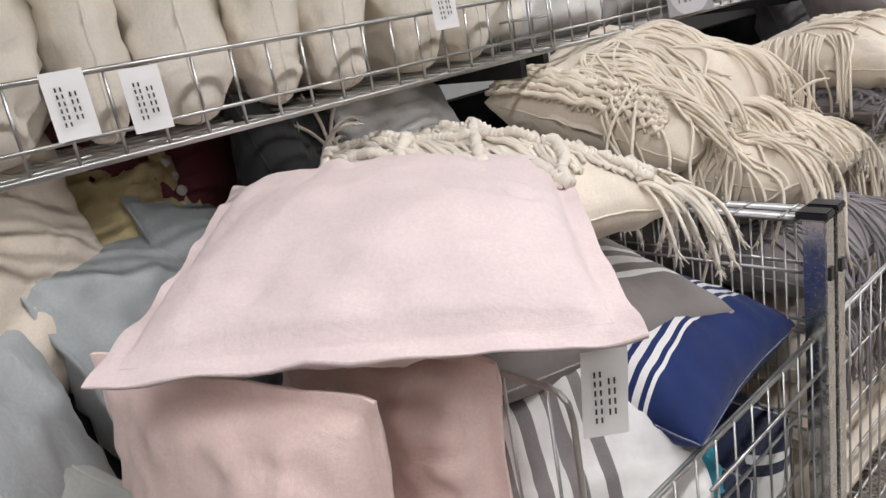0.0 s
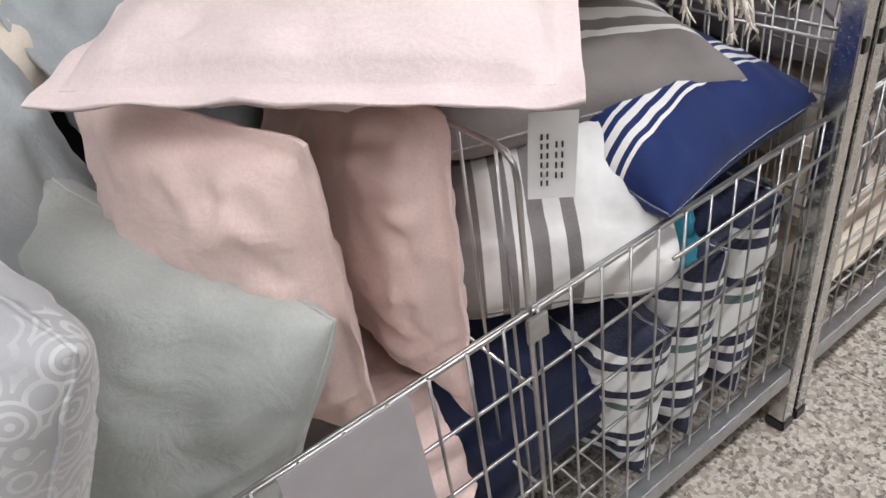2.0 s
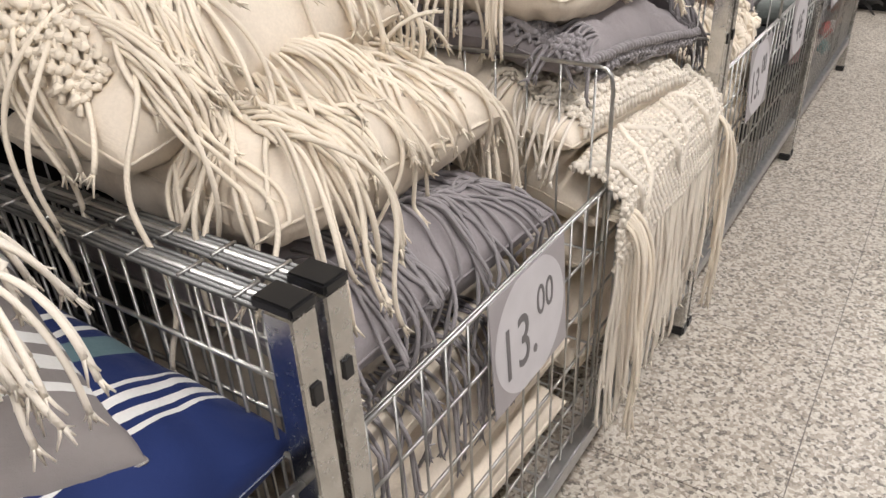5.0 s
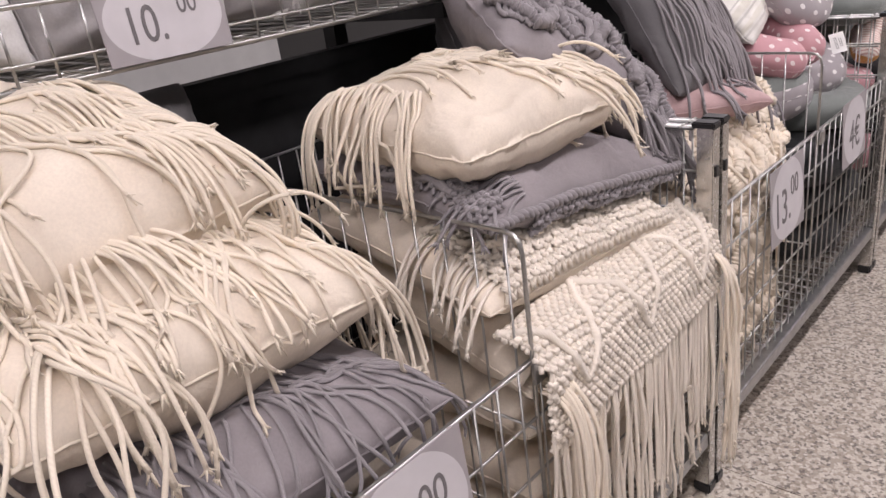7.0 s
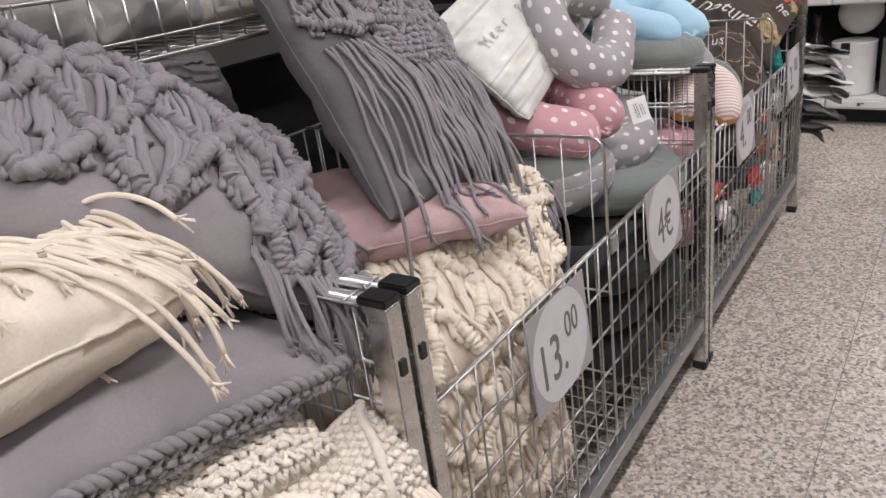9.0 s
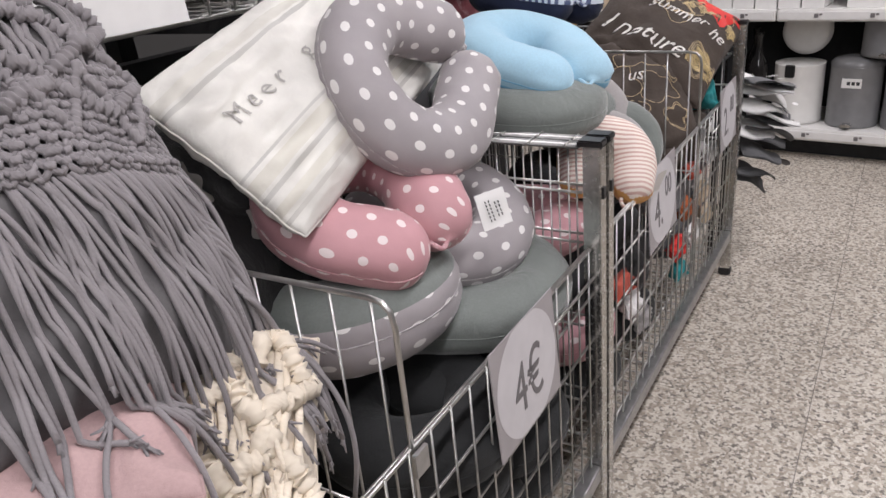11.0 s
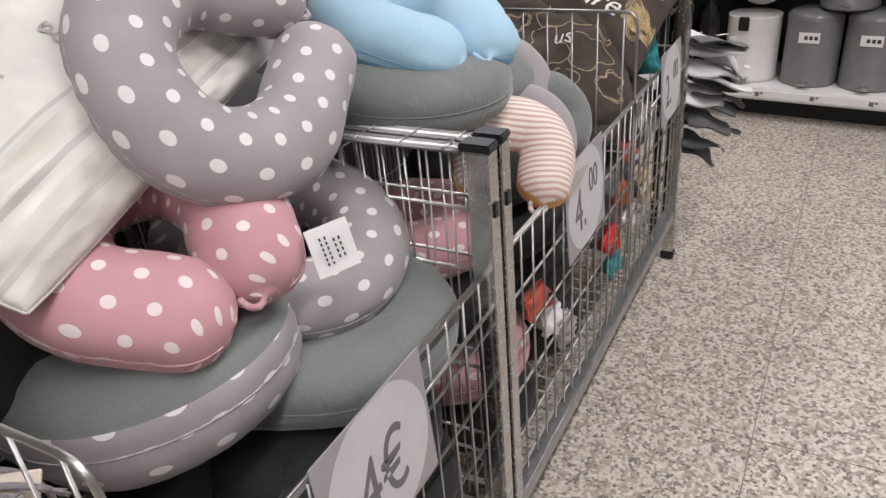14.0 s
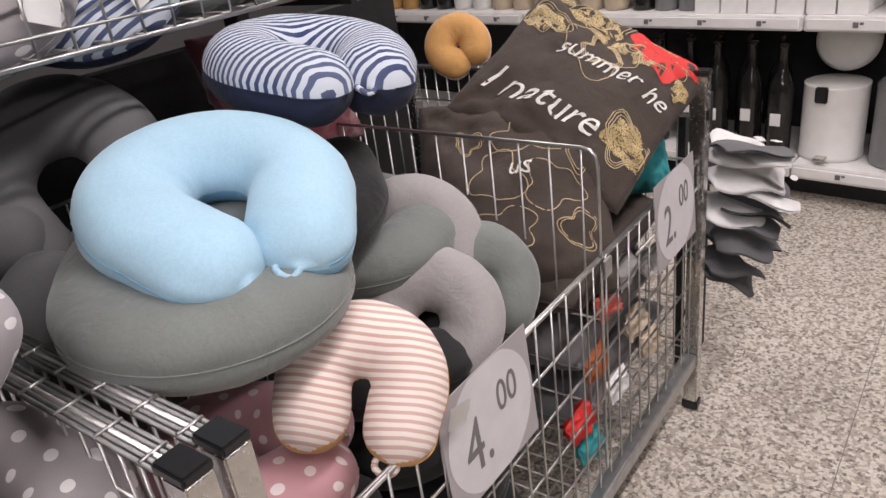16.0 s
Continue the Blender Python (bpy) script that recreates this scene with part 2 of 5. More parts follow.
WHITE = (0.82, 0.81, 0.79)
NAVY = (0.012, 0.016, 0.045)
M = {
    "pink": cloth("pink_velvet", (0.80, 0.665, 0.655), 0.25, 0.8, 0.08),
    "peach": cloth("peach_velvet", (0.93, 0.715, 0.655), 0.4, 0.8, 0.1, crease=0.3),
    "dusty": cloth("dusty_pink_cotton", (0.52, 0.36, 0.355), 0.1),
    "cream": cloth("cream_cotton", (0.80, 0.71, 0.595), 0.05),
    "ivory": cloth("ivory_cotton", (0.78, 0.72, 0.62), 0.05),
    "white": cloth("white_plush", (0.80, 0.79, 0.77), 0.3),
    "mauve": cloth("mauve_grey_cotton", (0.285, 0.258, 0.268), 0.1),
    "slate": cloth("slate_grey_cotton", (0.145, 0.139, 0.142), 0.1),
    "sage": cloth("pale_sage_velvet", (0.50, 0.52, 0.49), 0.3, 0.8),
    "bluegrey": cloth("blue_grey_velvet", (0.40, 0.425, 0.43), 0.4, 0.75, 0.25),
    "scroll": scrolls("silver_scroll_print", (0.45, 0.45, 0.46), (0.57, 0.565, 0.56)),
    "wine": cloth("wine_red_velvet", (0.16, 0.035, 0.045), 0.4),
    # taken down to near black so that bin interiors read as shaded
    "charcoal": cloth("shaded_charcoal_velvet", (0.016, 0.017, 0.018), 0.1),
    "greygreen": cloth("grey_green_plush", (0.192, 0.212, 0.20), 0.4, 0.8, 0.1),
    "lightgrey": cloth("light_grey_plush", (0.36, 0.34, 0.335), 0.4, 0.8),
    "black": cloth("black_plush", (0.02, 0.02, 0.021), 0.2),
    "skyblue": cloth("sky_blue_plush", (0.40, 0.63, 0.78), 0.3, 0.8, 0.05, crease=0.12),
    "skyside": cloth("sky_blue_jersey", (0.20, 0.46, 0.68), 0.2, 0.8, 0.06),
    "tan": cloth("tan_jersey", (0.62, 0.33, 0.11), 0.2),
    "navy": cloth("navy_cotton", (0.007, 0.012, 0.042), 0.1),
    "darknavy": cloth("dark_navy_jersey", (0.012, 0.018, 0.05), 0.1),
    "brown": cloth("dark_brown_cotton", (0.060, 0.045, 0.036), 0.05),
    "teal": cloth("teal_cotton", (0.03, 0.30, 0.32), 0.1),
    "red": speckle("red_print", (0.62, 0.03, 0.025), (0.70, 0.36, 0.16), 0.72),
    "orange": cloth("orange_cotton", (0.42, 0.12, 0.04), 0.0),
    "gold": speckle("gold_print", (0.055, 0.042, 0.034), (0.62, 0.47, 0.22)),
    "goldline": cloth("pale_gold_print", (0.58, 0.46, 0.28), 0.0, 0.7, 0.2, crease=0.0),
    "whiteprint": cloth("white_print", (0.80, 0.78, 0.74), 0.0, crease=0.0),
    "greyprint": cloth("grey_print", (0.50, 0.485, 0.465), 0.0, crease=0.0),
    "turquoise": cloth("turquoise_fabric", (0.05, 0.33, 0.46), 0.1),
    "felt_white": cloth("white_felt", (0.75, 0.74, 0.73), 0.1, crease=0.1),
    "felt_grey": cloth("grey_felt", (0.13, 0.13, 0.135), 0.1, crease=0.1),
    "rope_cream": rope("cream_rope", (0.84, 0.75, 0.62)),
    "rope_white": rope("ecru_rope", (0.84, 0.77, 0.67)),
    "rope_grey": rope("grey_rope", (0.285, 0.265, 0.275)),
    "chrome": metal("chrome_wire", (0.55, 0.545, 0.53), 0.30),
    "steel": metal("zinc_steel", (0.50, 0.505, 0.51), 0.30),
    "dull": metal("dull_wire", (0.20, 0.20, 0.198), 0.42),
    "bright": metal("bright_steel", (0.66, 0.65, 0.63), 0.18, 0.1),
    "blackplastic": plain("black_plastic", (0.012, 0.012, 0.013), 0.35),
    "paper": plain("white_card", (0.80, 0.79, 0.78), 0.6, 0.03),
    "ink": plain("black_ink", (0.03, 0.03, 0.032), 0.6),
    "sign_grey": plain("grey_sign_card", (0.36, 0.335, 0.345), 0.5, 0.04),
    "sign_white": plain("pale_sign_card", (0.60, 0.58, 0.60), 0.5, 0.04),
    "sign_ink": plain("sign_ink", (0.16, 0.15, 0.155), 0.6),
    "shelf_white": plain("white_enamel", (0.76, 0.75, 0.73), 0.4, 0.03),
    "dark_panel": plain("black_panel", (0.012, 0.012, 0.013), 0.7, 0.3),
    # wall and ceiling colours are set dark to hold down fill light
    "wall_paint": plain("low_bounce_wall_paint", (0.08, 0.077, 0.075), 0.85, 0.04, 3.0),
    "ceiling_paint": plain("low_bounce_ceiling_paint", (0.12, 0.117, 0.115), 0.9, 0.04, 6.0),
    "grout": plain("grey_grout", (0.20, 0.18, 0.165), 0.9, 0.2, 60.0),
    "terrazzo": terrazzo(),
    "tin_grey": plain("grey_enamel", (0.20, 0.20, 0.205), 0.25),
    "tin_black": plain("black_enamel", (0.02, 0.02, 0.02), 0.2),
    "darkglass": plain("dark_bottle", (0.015, 0.014, 0.014), 0.08),
    "sand": plain("sand_ceramic", (0.55, 0.45, 0.33), 0.6),
    "wood": plain("honey_wood", (0.50, 0.28, 0.09), 0.5, 0.2, 8.0),
    "green": plain("pale_green_plastic", (0.25, 0.42, 0.28), 0.4),
    "coral": cloth("coral_print", (0.6, 0.12, 0.08), 0.1),
    "yellow": cloth("pale_yellow_voile", (0.62, 0.52, 0.28), 0.3),
}
M["gs"] = striped("grey_white_stripe", (0.25, 0.225, 0.22), [(0.17, 0.195, WHITE), (0.235, 0.285, WHITE), (0.325, 0.36, WHITE), (0.64, 0.7, WHITE), (0.8, 0.86, WHITE)], 1)
M["bl"] = striped("blue_white_stripe", (0.007, 0.022, 0.115), [(0.185, 0.198, WHITE), (0.215, 0.238, WHITE), (0.258, 0.282, WHITE), (0.30, 0.314, WHITE), (0.42, 0.50, (0.14, 0.23, 0.26)), (0.53, 0.55, WHITE), (0.60, 0.63, WHITE)], 1)
M["gw"] = striped("white_grey_bands", WHITE, [(0.0, 0.24, (0.25, 0.225, 0.22)), (0.30, 0.36, (0.22, 0.2, 0.2)), (0.42, 0.48, (0.22, 0.2, 0.2)), (0.54, 0.59, (0.22, 0.2, 0.2))], 0)
M["nw"] = striped("navy_white_green_stripe", (0.74, 0.74, 0.72), [(0.0, 0.13, NAVY), (0.20, 0.25, NAVY), (0.29, 0.34, NAVY), (0.50, 0.54, (0.10, 0.15, 0.14)), (0.58, 0.63, NAVY), (0.76, 0.81, NAVY), (0.85, 1.0, NAVY)], 1)
M["meer"] = striped("ivory_linen_stripe", (0.76, 0.745, 0.70), [(0.10, 0.125, (0.60, 0.585, 0.55)), (0.15, 0.20, (0.68, 0.66, 0.59)), (0.245, 0.27, (0.56, 0.55, 0.52)), (0.29, 0.36, (0.69, 0.67, 0.60)), (0.385, 0.40, (0.58, 0.57, 0.54)), (0.80, 0.825, (0.56, 0.55, 0.52)), (0.84, 0.90, (0.70, 0.68, 0.62))], 1)
M["dotgrey"] = dotted("grey_spot_jersey", (0.355, 0.328, 0.338), (0.78, 0.76, 0.75), rad=0.0074)
M["dotpink"] = dotted("pink_spot_jersey", (0.54, 0.29, 0.315), (0.80, 0.70, 0.70), rad=0.0074)
M["navystripe"] = periodic("navy_white_knit", (0.62, 0.68, 0.76), (0.025, 0.045, 0.14), 0.012, 0.52)
M["pinkstripe"] = periodic("pink_white_knit", (0.80, 0.72, 0.66), (0.58, 0.38, 0.33), 0.010, 0.55)


# ---- mesh helpers ----
def mesh_of(name, verts, faces, mat=None, uvs=None, smooth=True, mats=None, slots=None):
    me = bpy.data.meshes.new(name)
    me.from_pydata([tuple(v) for v in verts], [], [tuple(f) for f in faces])
    if uvs is not None:
        lay = me.uv_layers.new(name="UVMap")
        idx = np.empty(len(me.loops), dtype=np.int32)
        me.loops.foreach_get("vertex_index", idx)
        lay.data.foreach_set("uv", np.asarray(uvs, dtype=np.float32)[idx].ravel())
    for x in (mats or [mat]):
        me.materials.append(x)
    if slots is not None:
        me.polygons.foreach_set("material_index", np.asarray(slots, dtype=np.int32))
    if smooth:
        me.polygons.foreach_set("use_smooth", np.ones(len(me.polygons), dtype=bool))
    me.update()
    return me


def thing(name, me, m, label, category, group="", kind=""):
    ob = new(name, me)
    ob.matrix_basis = m
    return tagged(ob, label, category, group, kind)


def part(name, me, parent, label="", kind=""):
    ob = new(name, me)
    ob.parent = parent
    return tagged(ob, label, kind=kind)


class Soup:
    """Gathers many tubes and boxes into one mesh."""

    def __init__(self):
        self.v, self.f, self.uv, self.n = [], [], [], 0

    def add(self, verts, faces, uvs):
        self.v.append(np.asarray(verts, dtype=float))
        self.uv.append(np.asarray(uvs, dtype=float))
        self.f.extend([tuple(i + self.n for i in f) for f in faces])
        self.n += len(verts)

    def tube(self, pts, r, sides=6, rib=0.0, pitch=0.006, caps=True):
        p = np.asarray(pts, dtype=float)
        k = len(p)
        d = np.gradient(p, axis=0)
        d /= np.linalg.norm(d, axis=1)[:, None] + 1e-9
        ref = np.array((0, 0, 1.0)) if abs(d[0][2]) < 0.9 else np.array((1.0, 0, 0))
        a = np.cross(d[0], ref)
        a /= np.linalg.norm(a)
        s = np.concatenate([[0], np.cumsum(np.linalg.norm(np.diff(p, axis=0), axis=1))])
        rr = np.broadcast_to(np.asarray(r, dtype=float), (k,)) * (1 + rib * np.sin(2 * np.pi * s / pitch))
        ang = np.linspace(0, 2 * np.pi, sides, endpoint=False)
        verts, uvs = [], []
        for i in range(k):
            a = a - d[i] * np.dot(a, d[i])
            a /= np.linalg.norm(a) + 1e-9
            b = np.cross(d[i], a)
            verts.append(p[i] + rr[i] * (np.cos(ang)[:, None] * a + np.sin(ang)[:, None] * b))
            uvs.append(np.stack([np.full(sides, s[i]), ang / (2 * np.pi)], axis=1))
        faces = []
        for i in range(k - 1):
            for j in range(sides):
                q = (j + 1) % sides
                faces.append((i * sides + j, i * sides + q, (i + 1) * sides + q, (i + 1) * sides + j))
        if caps:
            faces.append(tuple(range(sides))[::-1])
            faces.append(tuple((k - 1) * sides + j for j in range(sides)))
        self.add(np.concatenate(verts), faces, np.concatenate(uvs))

    def bar(self, a, b, r, sides=6):
        self.tube([a, b], r, sides)

    def box(self, lo, hi):
        x0, y0, z0 = lo
        x1, y1, z1 = hi
        v = [(x0, y0, z0), (x1, y0, z0), (x1, y1, z0), (x0, y1, z0), (x0, y0, z1), (x1, y0, z1), (x1, y1, z1), (x0, y1, z1)]
        f = [(3, 2, 1, 0), (4, 5, 6, 7), (0, 1, 5, 4), (1, 2, 6, 5), (2, 3, 7, 6), (3, 0, 4, 7)]
        self.add(v, f, [(0, 0)] * 8)

    def lathe(self, profile, sides=24, at=(0, 0, 0)):
        """A turned shape from (radius, height) pairs."""
        ang = np.linspace(0, 2 * np.pi, sides, endpoint=False)
        verts = [(at[0] + r * np.cos(t), at[1] + r * np.sin(t), at[2] + z) for r, z in profile for t in ang]
        faces = []
        for i in range(len(profile) - 1):
            for j in range(sides):
                q = (j + 1) % sides
                faces.append((i * sides + j, i * sides + q, (i + 1) * sides + q, (i + 1) * sides + j))
        self.add(verts, faces, [(0, 0)] * len(verts))

    def mesh(self, name, mat, smooth=True):
        return mesh_of(name, np.concatenate(self.v), self.f, mat, np.concatenate(self.uv), smooth)


def bevel_box(name, size, mat, bevel=0.003, at=(0, 0, 0)):
    bm = bmesh.new()
    bmesh.ops.create_cube(bm, size=1.0, matrix=Matrix.Translation(at) @ Matrix.Diagonal((*size, 1)))
    if bevel:
        bmesh.ops.bevel(bm, geom=bm.edges[:], offset=bevel, segments=2, affect="EDGES")
    me = bpy.data.meshes.new(name)
    bm.to_mesh(me)
    bm.free()
    me.materials.append(mat)
    return me


def frame_from(u, v, at):
    """A pose whose x runs along u and whose y lies nearest to v."""
    a = Vector(u).normalized()
    c = a.cross(Vector(v)).normalized()
    b = c.cross(a)
    m = Matrix((a, b, c)).transposed().to_4x4()
    m.translation = at
    return m


def text_flat(body, size, depth=0.0006, italic=0.0, spacing=1.0):
    """Lettering as a mesh, centred on its own middle."""
    cu = bpy.data.curves.new("lettering", "FONT")
    cu.body, cu.size, cu.extrude, cu.shear, cu.space_character = body, size, depth, italic, spacing
    cu.align_x, cu.align_y, cu.resolution_u = "CENTER", "CENTER", 4
    ob = bpy.data.objects.new("lettering", cu)
    scene.collection.objects.link(ob)
    me = bpy.data.meshes.new_from_object(ob.evaluated_get(bpy.context.evaluated_depsgraph_get()))
    bpy.data.objects.remove(ob)
    return me


# ---- soft goods ----
SOLIDS = []


class Cushion:
    """A stuffed cover: w by h metres, t thick, x and y in its plane, z through it."""

    def __init__(self, name, mat, at, u, v, w, h, t, label, category="cushion", group="", flange=0.0, sag=0.0, seed=0, pinch=0.09, wrinkle=1.6, seam=True, n=40, power=0.43, rounded=0.05, puckers=1.0):
        t = t * 1.25
        self.w, self.h, self.t, self.flange, self.sag, self.seed, self.pinch, self.wr, self.power, self.rounded, self.puckers = w, h, t, flange, sag, seed, pinch, wrinkle, power, rounded, puckers
        self.m = frame_from(u, v, at)
        k = np.linspace(-1, 1, n)
        k = np.sign(k) * (1 - (1 - np.abs(k)) ** 1.9)
        verts, uvs, faces = [], [], []
        for side in (1, -1):
            for b in k:
                for a in k:
                    verts.append(self.at(a, b, side))
                    uvs.append((a * 0.5 + 0.5, b * 0.5 + 0.5))
        for s in (0, 1):
            for i in range(n - 1):
                for j in range(n - 1):
                    q = [s * n * n + i * n + j, s * n * n + i * n + j + 1, s * n * n + (i + 1) * n + j + 1, s * n * n + (i + 1) * n + j]
                    faces.append(q if s == 0 else q[::-1])
        rim = [(0, j) for j in range(n)] + [(i, n - 1) for i in range(1, n)] + [(n - 1, j) for j in range(n - 2, -1, -1)] + [(i, 0) for i in range(n - 2, 0, -1)]
        ids = [i * n + j for i, j in rim]
        for a, b in zip(ids, ids[1:] + ids[:1]):
            faces.append((a, a + n * n, b + n * n, b))
        self.body = mesh_of(name, verts, faces, mat, uvs)
        self.ob = thing(name, self.body, self.m, label, category, group)
        SOLIDS.append((verts, faces, self.m))
        if flange:
            sp, k = Soup(), 1 - flange
            for side in (1, -1):
                steps = [-k + 2 * k * i / 24 for i in range(25)]
                ring = [(c, -k) for c in steps] + [(k, c) for c in steps[1:]] + [(-c, k) for c in steps[1:]] + [(-k, -c) for c in steps[1:]]
                sp.tube([self.at(a, b, side) + np.array((0, 0, side * 0.0004)) for a, b in ring], 0.0013, 4, caps=False)
            part("stitched_seam", sp.mesh("stitched_seam", mat), self.ob)
        if seam and not flange:
            sp = Soup()
            edge = [(verts[i] + verts[i + n * n]) / 2 for i in ids]
            sp.tube(edge + edge[:1], 0.0022, 5, caps=False)
            part("seam", sp.mesh("seam", mat), self.ob)

    def at(self, a, b, side=1):
        f = self.flange
        sa, sb = a * (1 - self.pinch * (1 - b * b)), b * (1 - self.pinch * (1 - a * a))
        soft = 1 - self.rounded * a ** 4 * b ** 4 * (0.3 if f else 1.0)
        x, y = self.w / 2 * sa * soft, self.h / 2 * sb * soft
        ia, ib = a / (1 - f), b / (1 - f)
        fill = max(0.0, 1 - ia * ia) * max(0.0, 1 - ib * ib)
        z = side * (self.t / 2) * fill ** self.power
        s = self.seed * 7.31
        near = (1 - min(1.0, fill * 1.6)) if f == 0 else 1 - abs(fill * 2 - 0.6)
        wv = noise.noise((a * 6 + s, b * 6, side * 3.0)) * 0.014 * max(0.15, near) + noise.noise((a * 2.2 + s, b * 2.2, side * 5.0)) * 0.013 - abs(noise.noise((a * 4.5 + s, b * 4.5, side * 7.0))) * 0.012 + noise.noise((a * 13 + s, b * 13, side * 2.0)) * 0.004 * max(0.1, near)
        # gathers running in from the seams
        gather = (math.sin(x * 170 + s + 4 * noise.noise((a * 3, s, 0))) * max(0, abs(b) - 0.55) + math.sin(y * 170 + s + 4 * noise.noise((b * 3, s, 1))) * max(0, abs(a) - 0.55)) * 0.005 * self.puckers * min(1.0, fill * 2)
        z += self.wr * (wv * min(1.0, 0.25 + fill * 2) + side * gather)
        if f:
            z += side * 0.0025
            out = max(abs(a), abs(b))
            if out > 1 - f:
                z += 0.006 * noise.noise((a * 5 + s, b * 5, 9.0)) * (out - 1 + f) / f + 0.0022 * math.sin((x + y) * 60 + s) * (out - 1 + f) / f
        else:
            z += side * 0.0008
        z -= self.sag * (a * a * 0.6 + b * b * 0.6)
        return np.array((x, y, z))

    def up(self, a, b, lift=0.0, side=1):
        e = 0.02
        a1, b1 = min(a, 0.97), min(b, 0.97)
        p = self.at(a, b, side)
        d = np.cross(self.at(a1 + e, b, side) - self.at(a1 - e, b, side), self.at(a, b1 + e, side) - self.at(a, b1 - e, side)) * side
        return p + d / (np.linalg.norm(d) + 1e-12) * lift

    def print_mesh(self, me, a, b, mat, name, lift=0.0015, scale=1.0, turn=0.0, side=1):
        """Lays flat lettering or shapes on the cover."""
        ca, sa = math.cos(turn), math.sin(turn)
        bm = bmesh.new()
        bm.from_mesh(me)
        bmesh.ops.triangulate(bm, faces=bm.faces[:])
        bmesh.ops.subdivide_edges(bm, edges=[e for e in bm.edges if e.calc_length() > 0.012], cuts=2)
        for v in bm.verts:
            x, y = v.co.x * scale, v.co.y * scale
            x, y = x * ca - y * sa, x * sa + y * ca
            q = self.up(max(-1, min(1, a + x / (self.w / 2))), max(-1, min(1, b + y / (self.h / 2))), lift + max(0, v.co.z), side)
            v.co = Vector(q)
        out = bpy.data.meshes.new(name)
        bm.to_mesh(out)
        bm.free()
        out.materials.append(mat)
        return part(name, out, self.ob)


def macrame(c, mat, a0, a1, b0, b1, style="diamond", cord=0.0036, seed=0, side=1, lift=0.004, name="macrame_panel", cells=4, loose=7):
    """Knotted cotton work that lies on the cover between (a0, b0) and (a1, b1)."""
    rnd = random.Random(seed)
    s = Soup()

    def run(q, r, rib=0.0, pitch=0.009, extra=0.0, sides=6):
        s.tube([c.up(max(-1, min(1, x)), max(-1, min(1, y)), lift + extra + r * 0.5, side) for x, y in q], r, sides, rib, pitch)

    W, H = (a1 - a0), (b1 - b0)
    if style in ("diamond", "chevron"):
        n = cells
        for i in range(n):
            x0, x1 = a0 + W * i / n, a0 + W * (i + 1) / n
            xm = (x0 + x1) / 2
            rows = 2 if style == "diamond" else 1
            for j in range(rows):
                y0, y1 = b0 + H * j / rows, b0 + H * (j + 1) / rows
                ym = (y0 + y1) / 2
                pts = [((x0, ym), (xm, y1)), ((xm, y1), (x1, ym)), ((x0, ym), (xm, y0)), ((xm, y0), (x1, ym))]
                if style == "chevron":
                    pts = [((x0, y1), (xm, y0)), ((xm, y0), (x1, y1)), ((x0, y1 + H * 0.12), (xm, y0 + H * 0.12)), ((xm, y0 + H * 0.12), (x1, y1 + H * 0.12))]
                for (p0, q0), (p1, q1) in pts:
                    L = 46
                    j1, j2 = rnd.uniform(-0.02, 0.02), rnd.uniform(-0.02, 0.02)
                    run([(p0 + (p1 - p0) * k / L + j1 * math.sin(math.pi * k / L), q0 + (q1 - q0) * k / L + j2 * math.sin(math.pi * k / L)) for k in range(L + 1)], cord * 2.0, 0.28, 0.0095, 0.003)
                # loose strands that sag between the ribs
                for k in range(loose):
                    f = (k + 1) / (loose + 1)
                    for sx in (1, -1):
                        xa, ya = xm + sx * (x1 - xm) * f, y1 - (y1 - ym) * f
                        xb, yb = xm + sx * (x1 - xm) * f * 0.35, y0 + (ym - y0) * f * 0.5
                        bow = rnd.uniform(0.02, 0.05) * sx
                        run([(xa + (xb - xa) * t + bow * math.sin(math.pi * t), ya + (yb - ya) * t) for t in np.linspace(0, 1, 9)], cord, 0.0, 0.01, 0.0, 5)
                    if j == 0 or style == "diamond":
                        for sx in (1, -1):
                            xa, ya = xm + sx * (x1 - xm) * f, y0 + (ym - y0) * f
                            bow = rnd.uniform(-0.03, 0.03)
                            run([(xa + bow * math.sin(math.pi * t) + rnd.uniform(-.003, .003), ya + (b0 - 0.02 * H - ya) * t * 0.55) for t in np.linspace(0, 1, 6)], cord, 0.0, 0.01, -0.001, 5)
    if style == "net":
        nx = max(4, int(W * c.w / 2 / 0.017))
        ny = max(3, int(H * c.h / 2 / 0.014))
        for j in range(ny):
            for i in range(nx):
                x = a0 + W * (i + 0.5 + 0.5 * (j % 2)) / nx
                y = b0 + H * (j + 0.5) / ny
                if x > a1:
                    continue
                ex, ey = W / nx * 0.52, H / ny * 0.62
                for sx in (1, -1):
                    run([(x - sx * ex, y + ey), (x - sx * ex * 0.3, y + ey * 0.35), (x + sx * ex * 0.3, y - ey * 0.35), (x + sx * ex, y - ey)], cord * 1.05, 0.0, 0.01, 0.0015 if sx > 0 else 0.0, 5)
                run([(x - ex * 0.55, y), (x, y + ey * 0.1), (x + ex * 0.55, y)], cord * 1.35, 0.0, 0.01, 0.0035, 5)
        for i in range(cells):
            x0, x1 = a0 + W * i / cells, a0 + W * (i + 1) / cells
            xm = (x0 + x1) / 2
            for p0, p1, q0, q1 in ((x0, xm, b0 + H, b0 + H * 0.3), (xm, x1, b0 + H * 0.3, b0 + H)):
                L = 34
                run([(p0 + (p1 - p0) * k / L, q0 + (q1 - q0) * k / L) for k in range(L + 1)], cord * 1.7, 0.22, 0.0095, 0.005)
    return part(name, s.mesh(name, mat), c.ob, "knotted cotton macrame", "stuff")


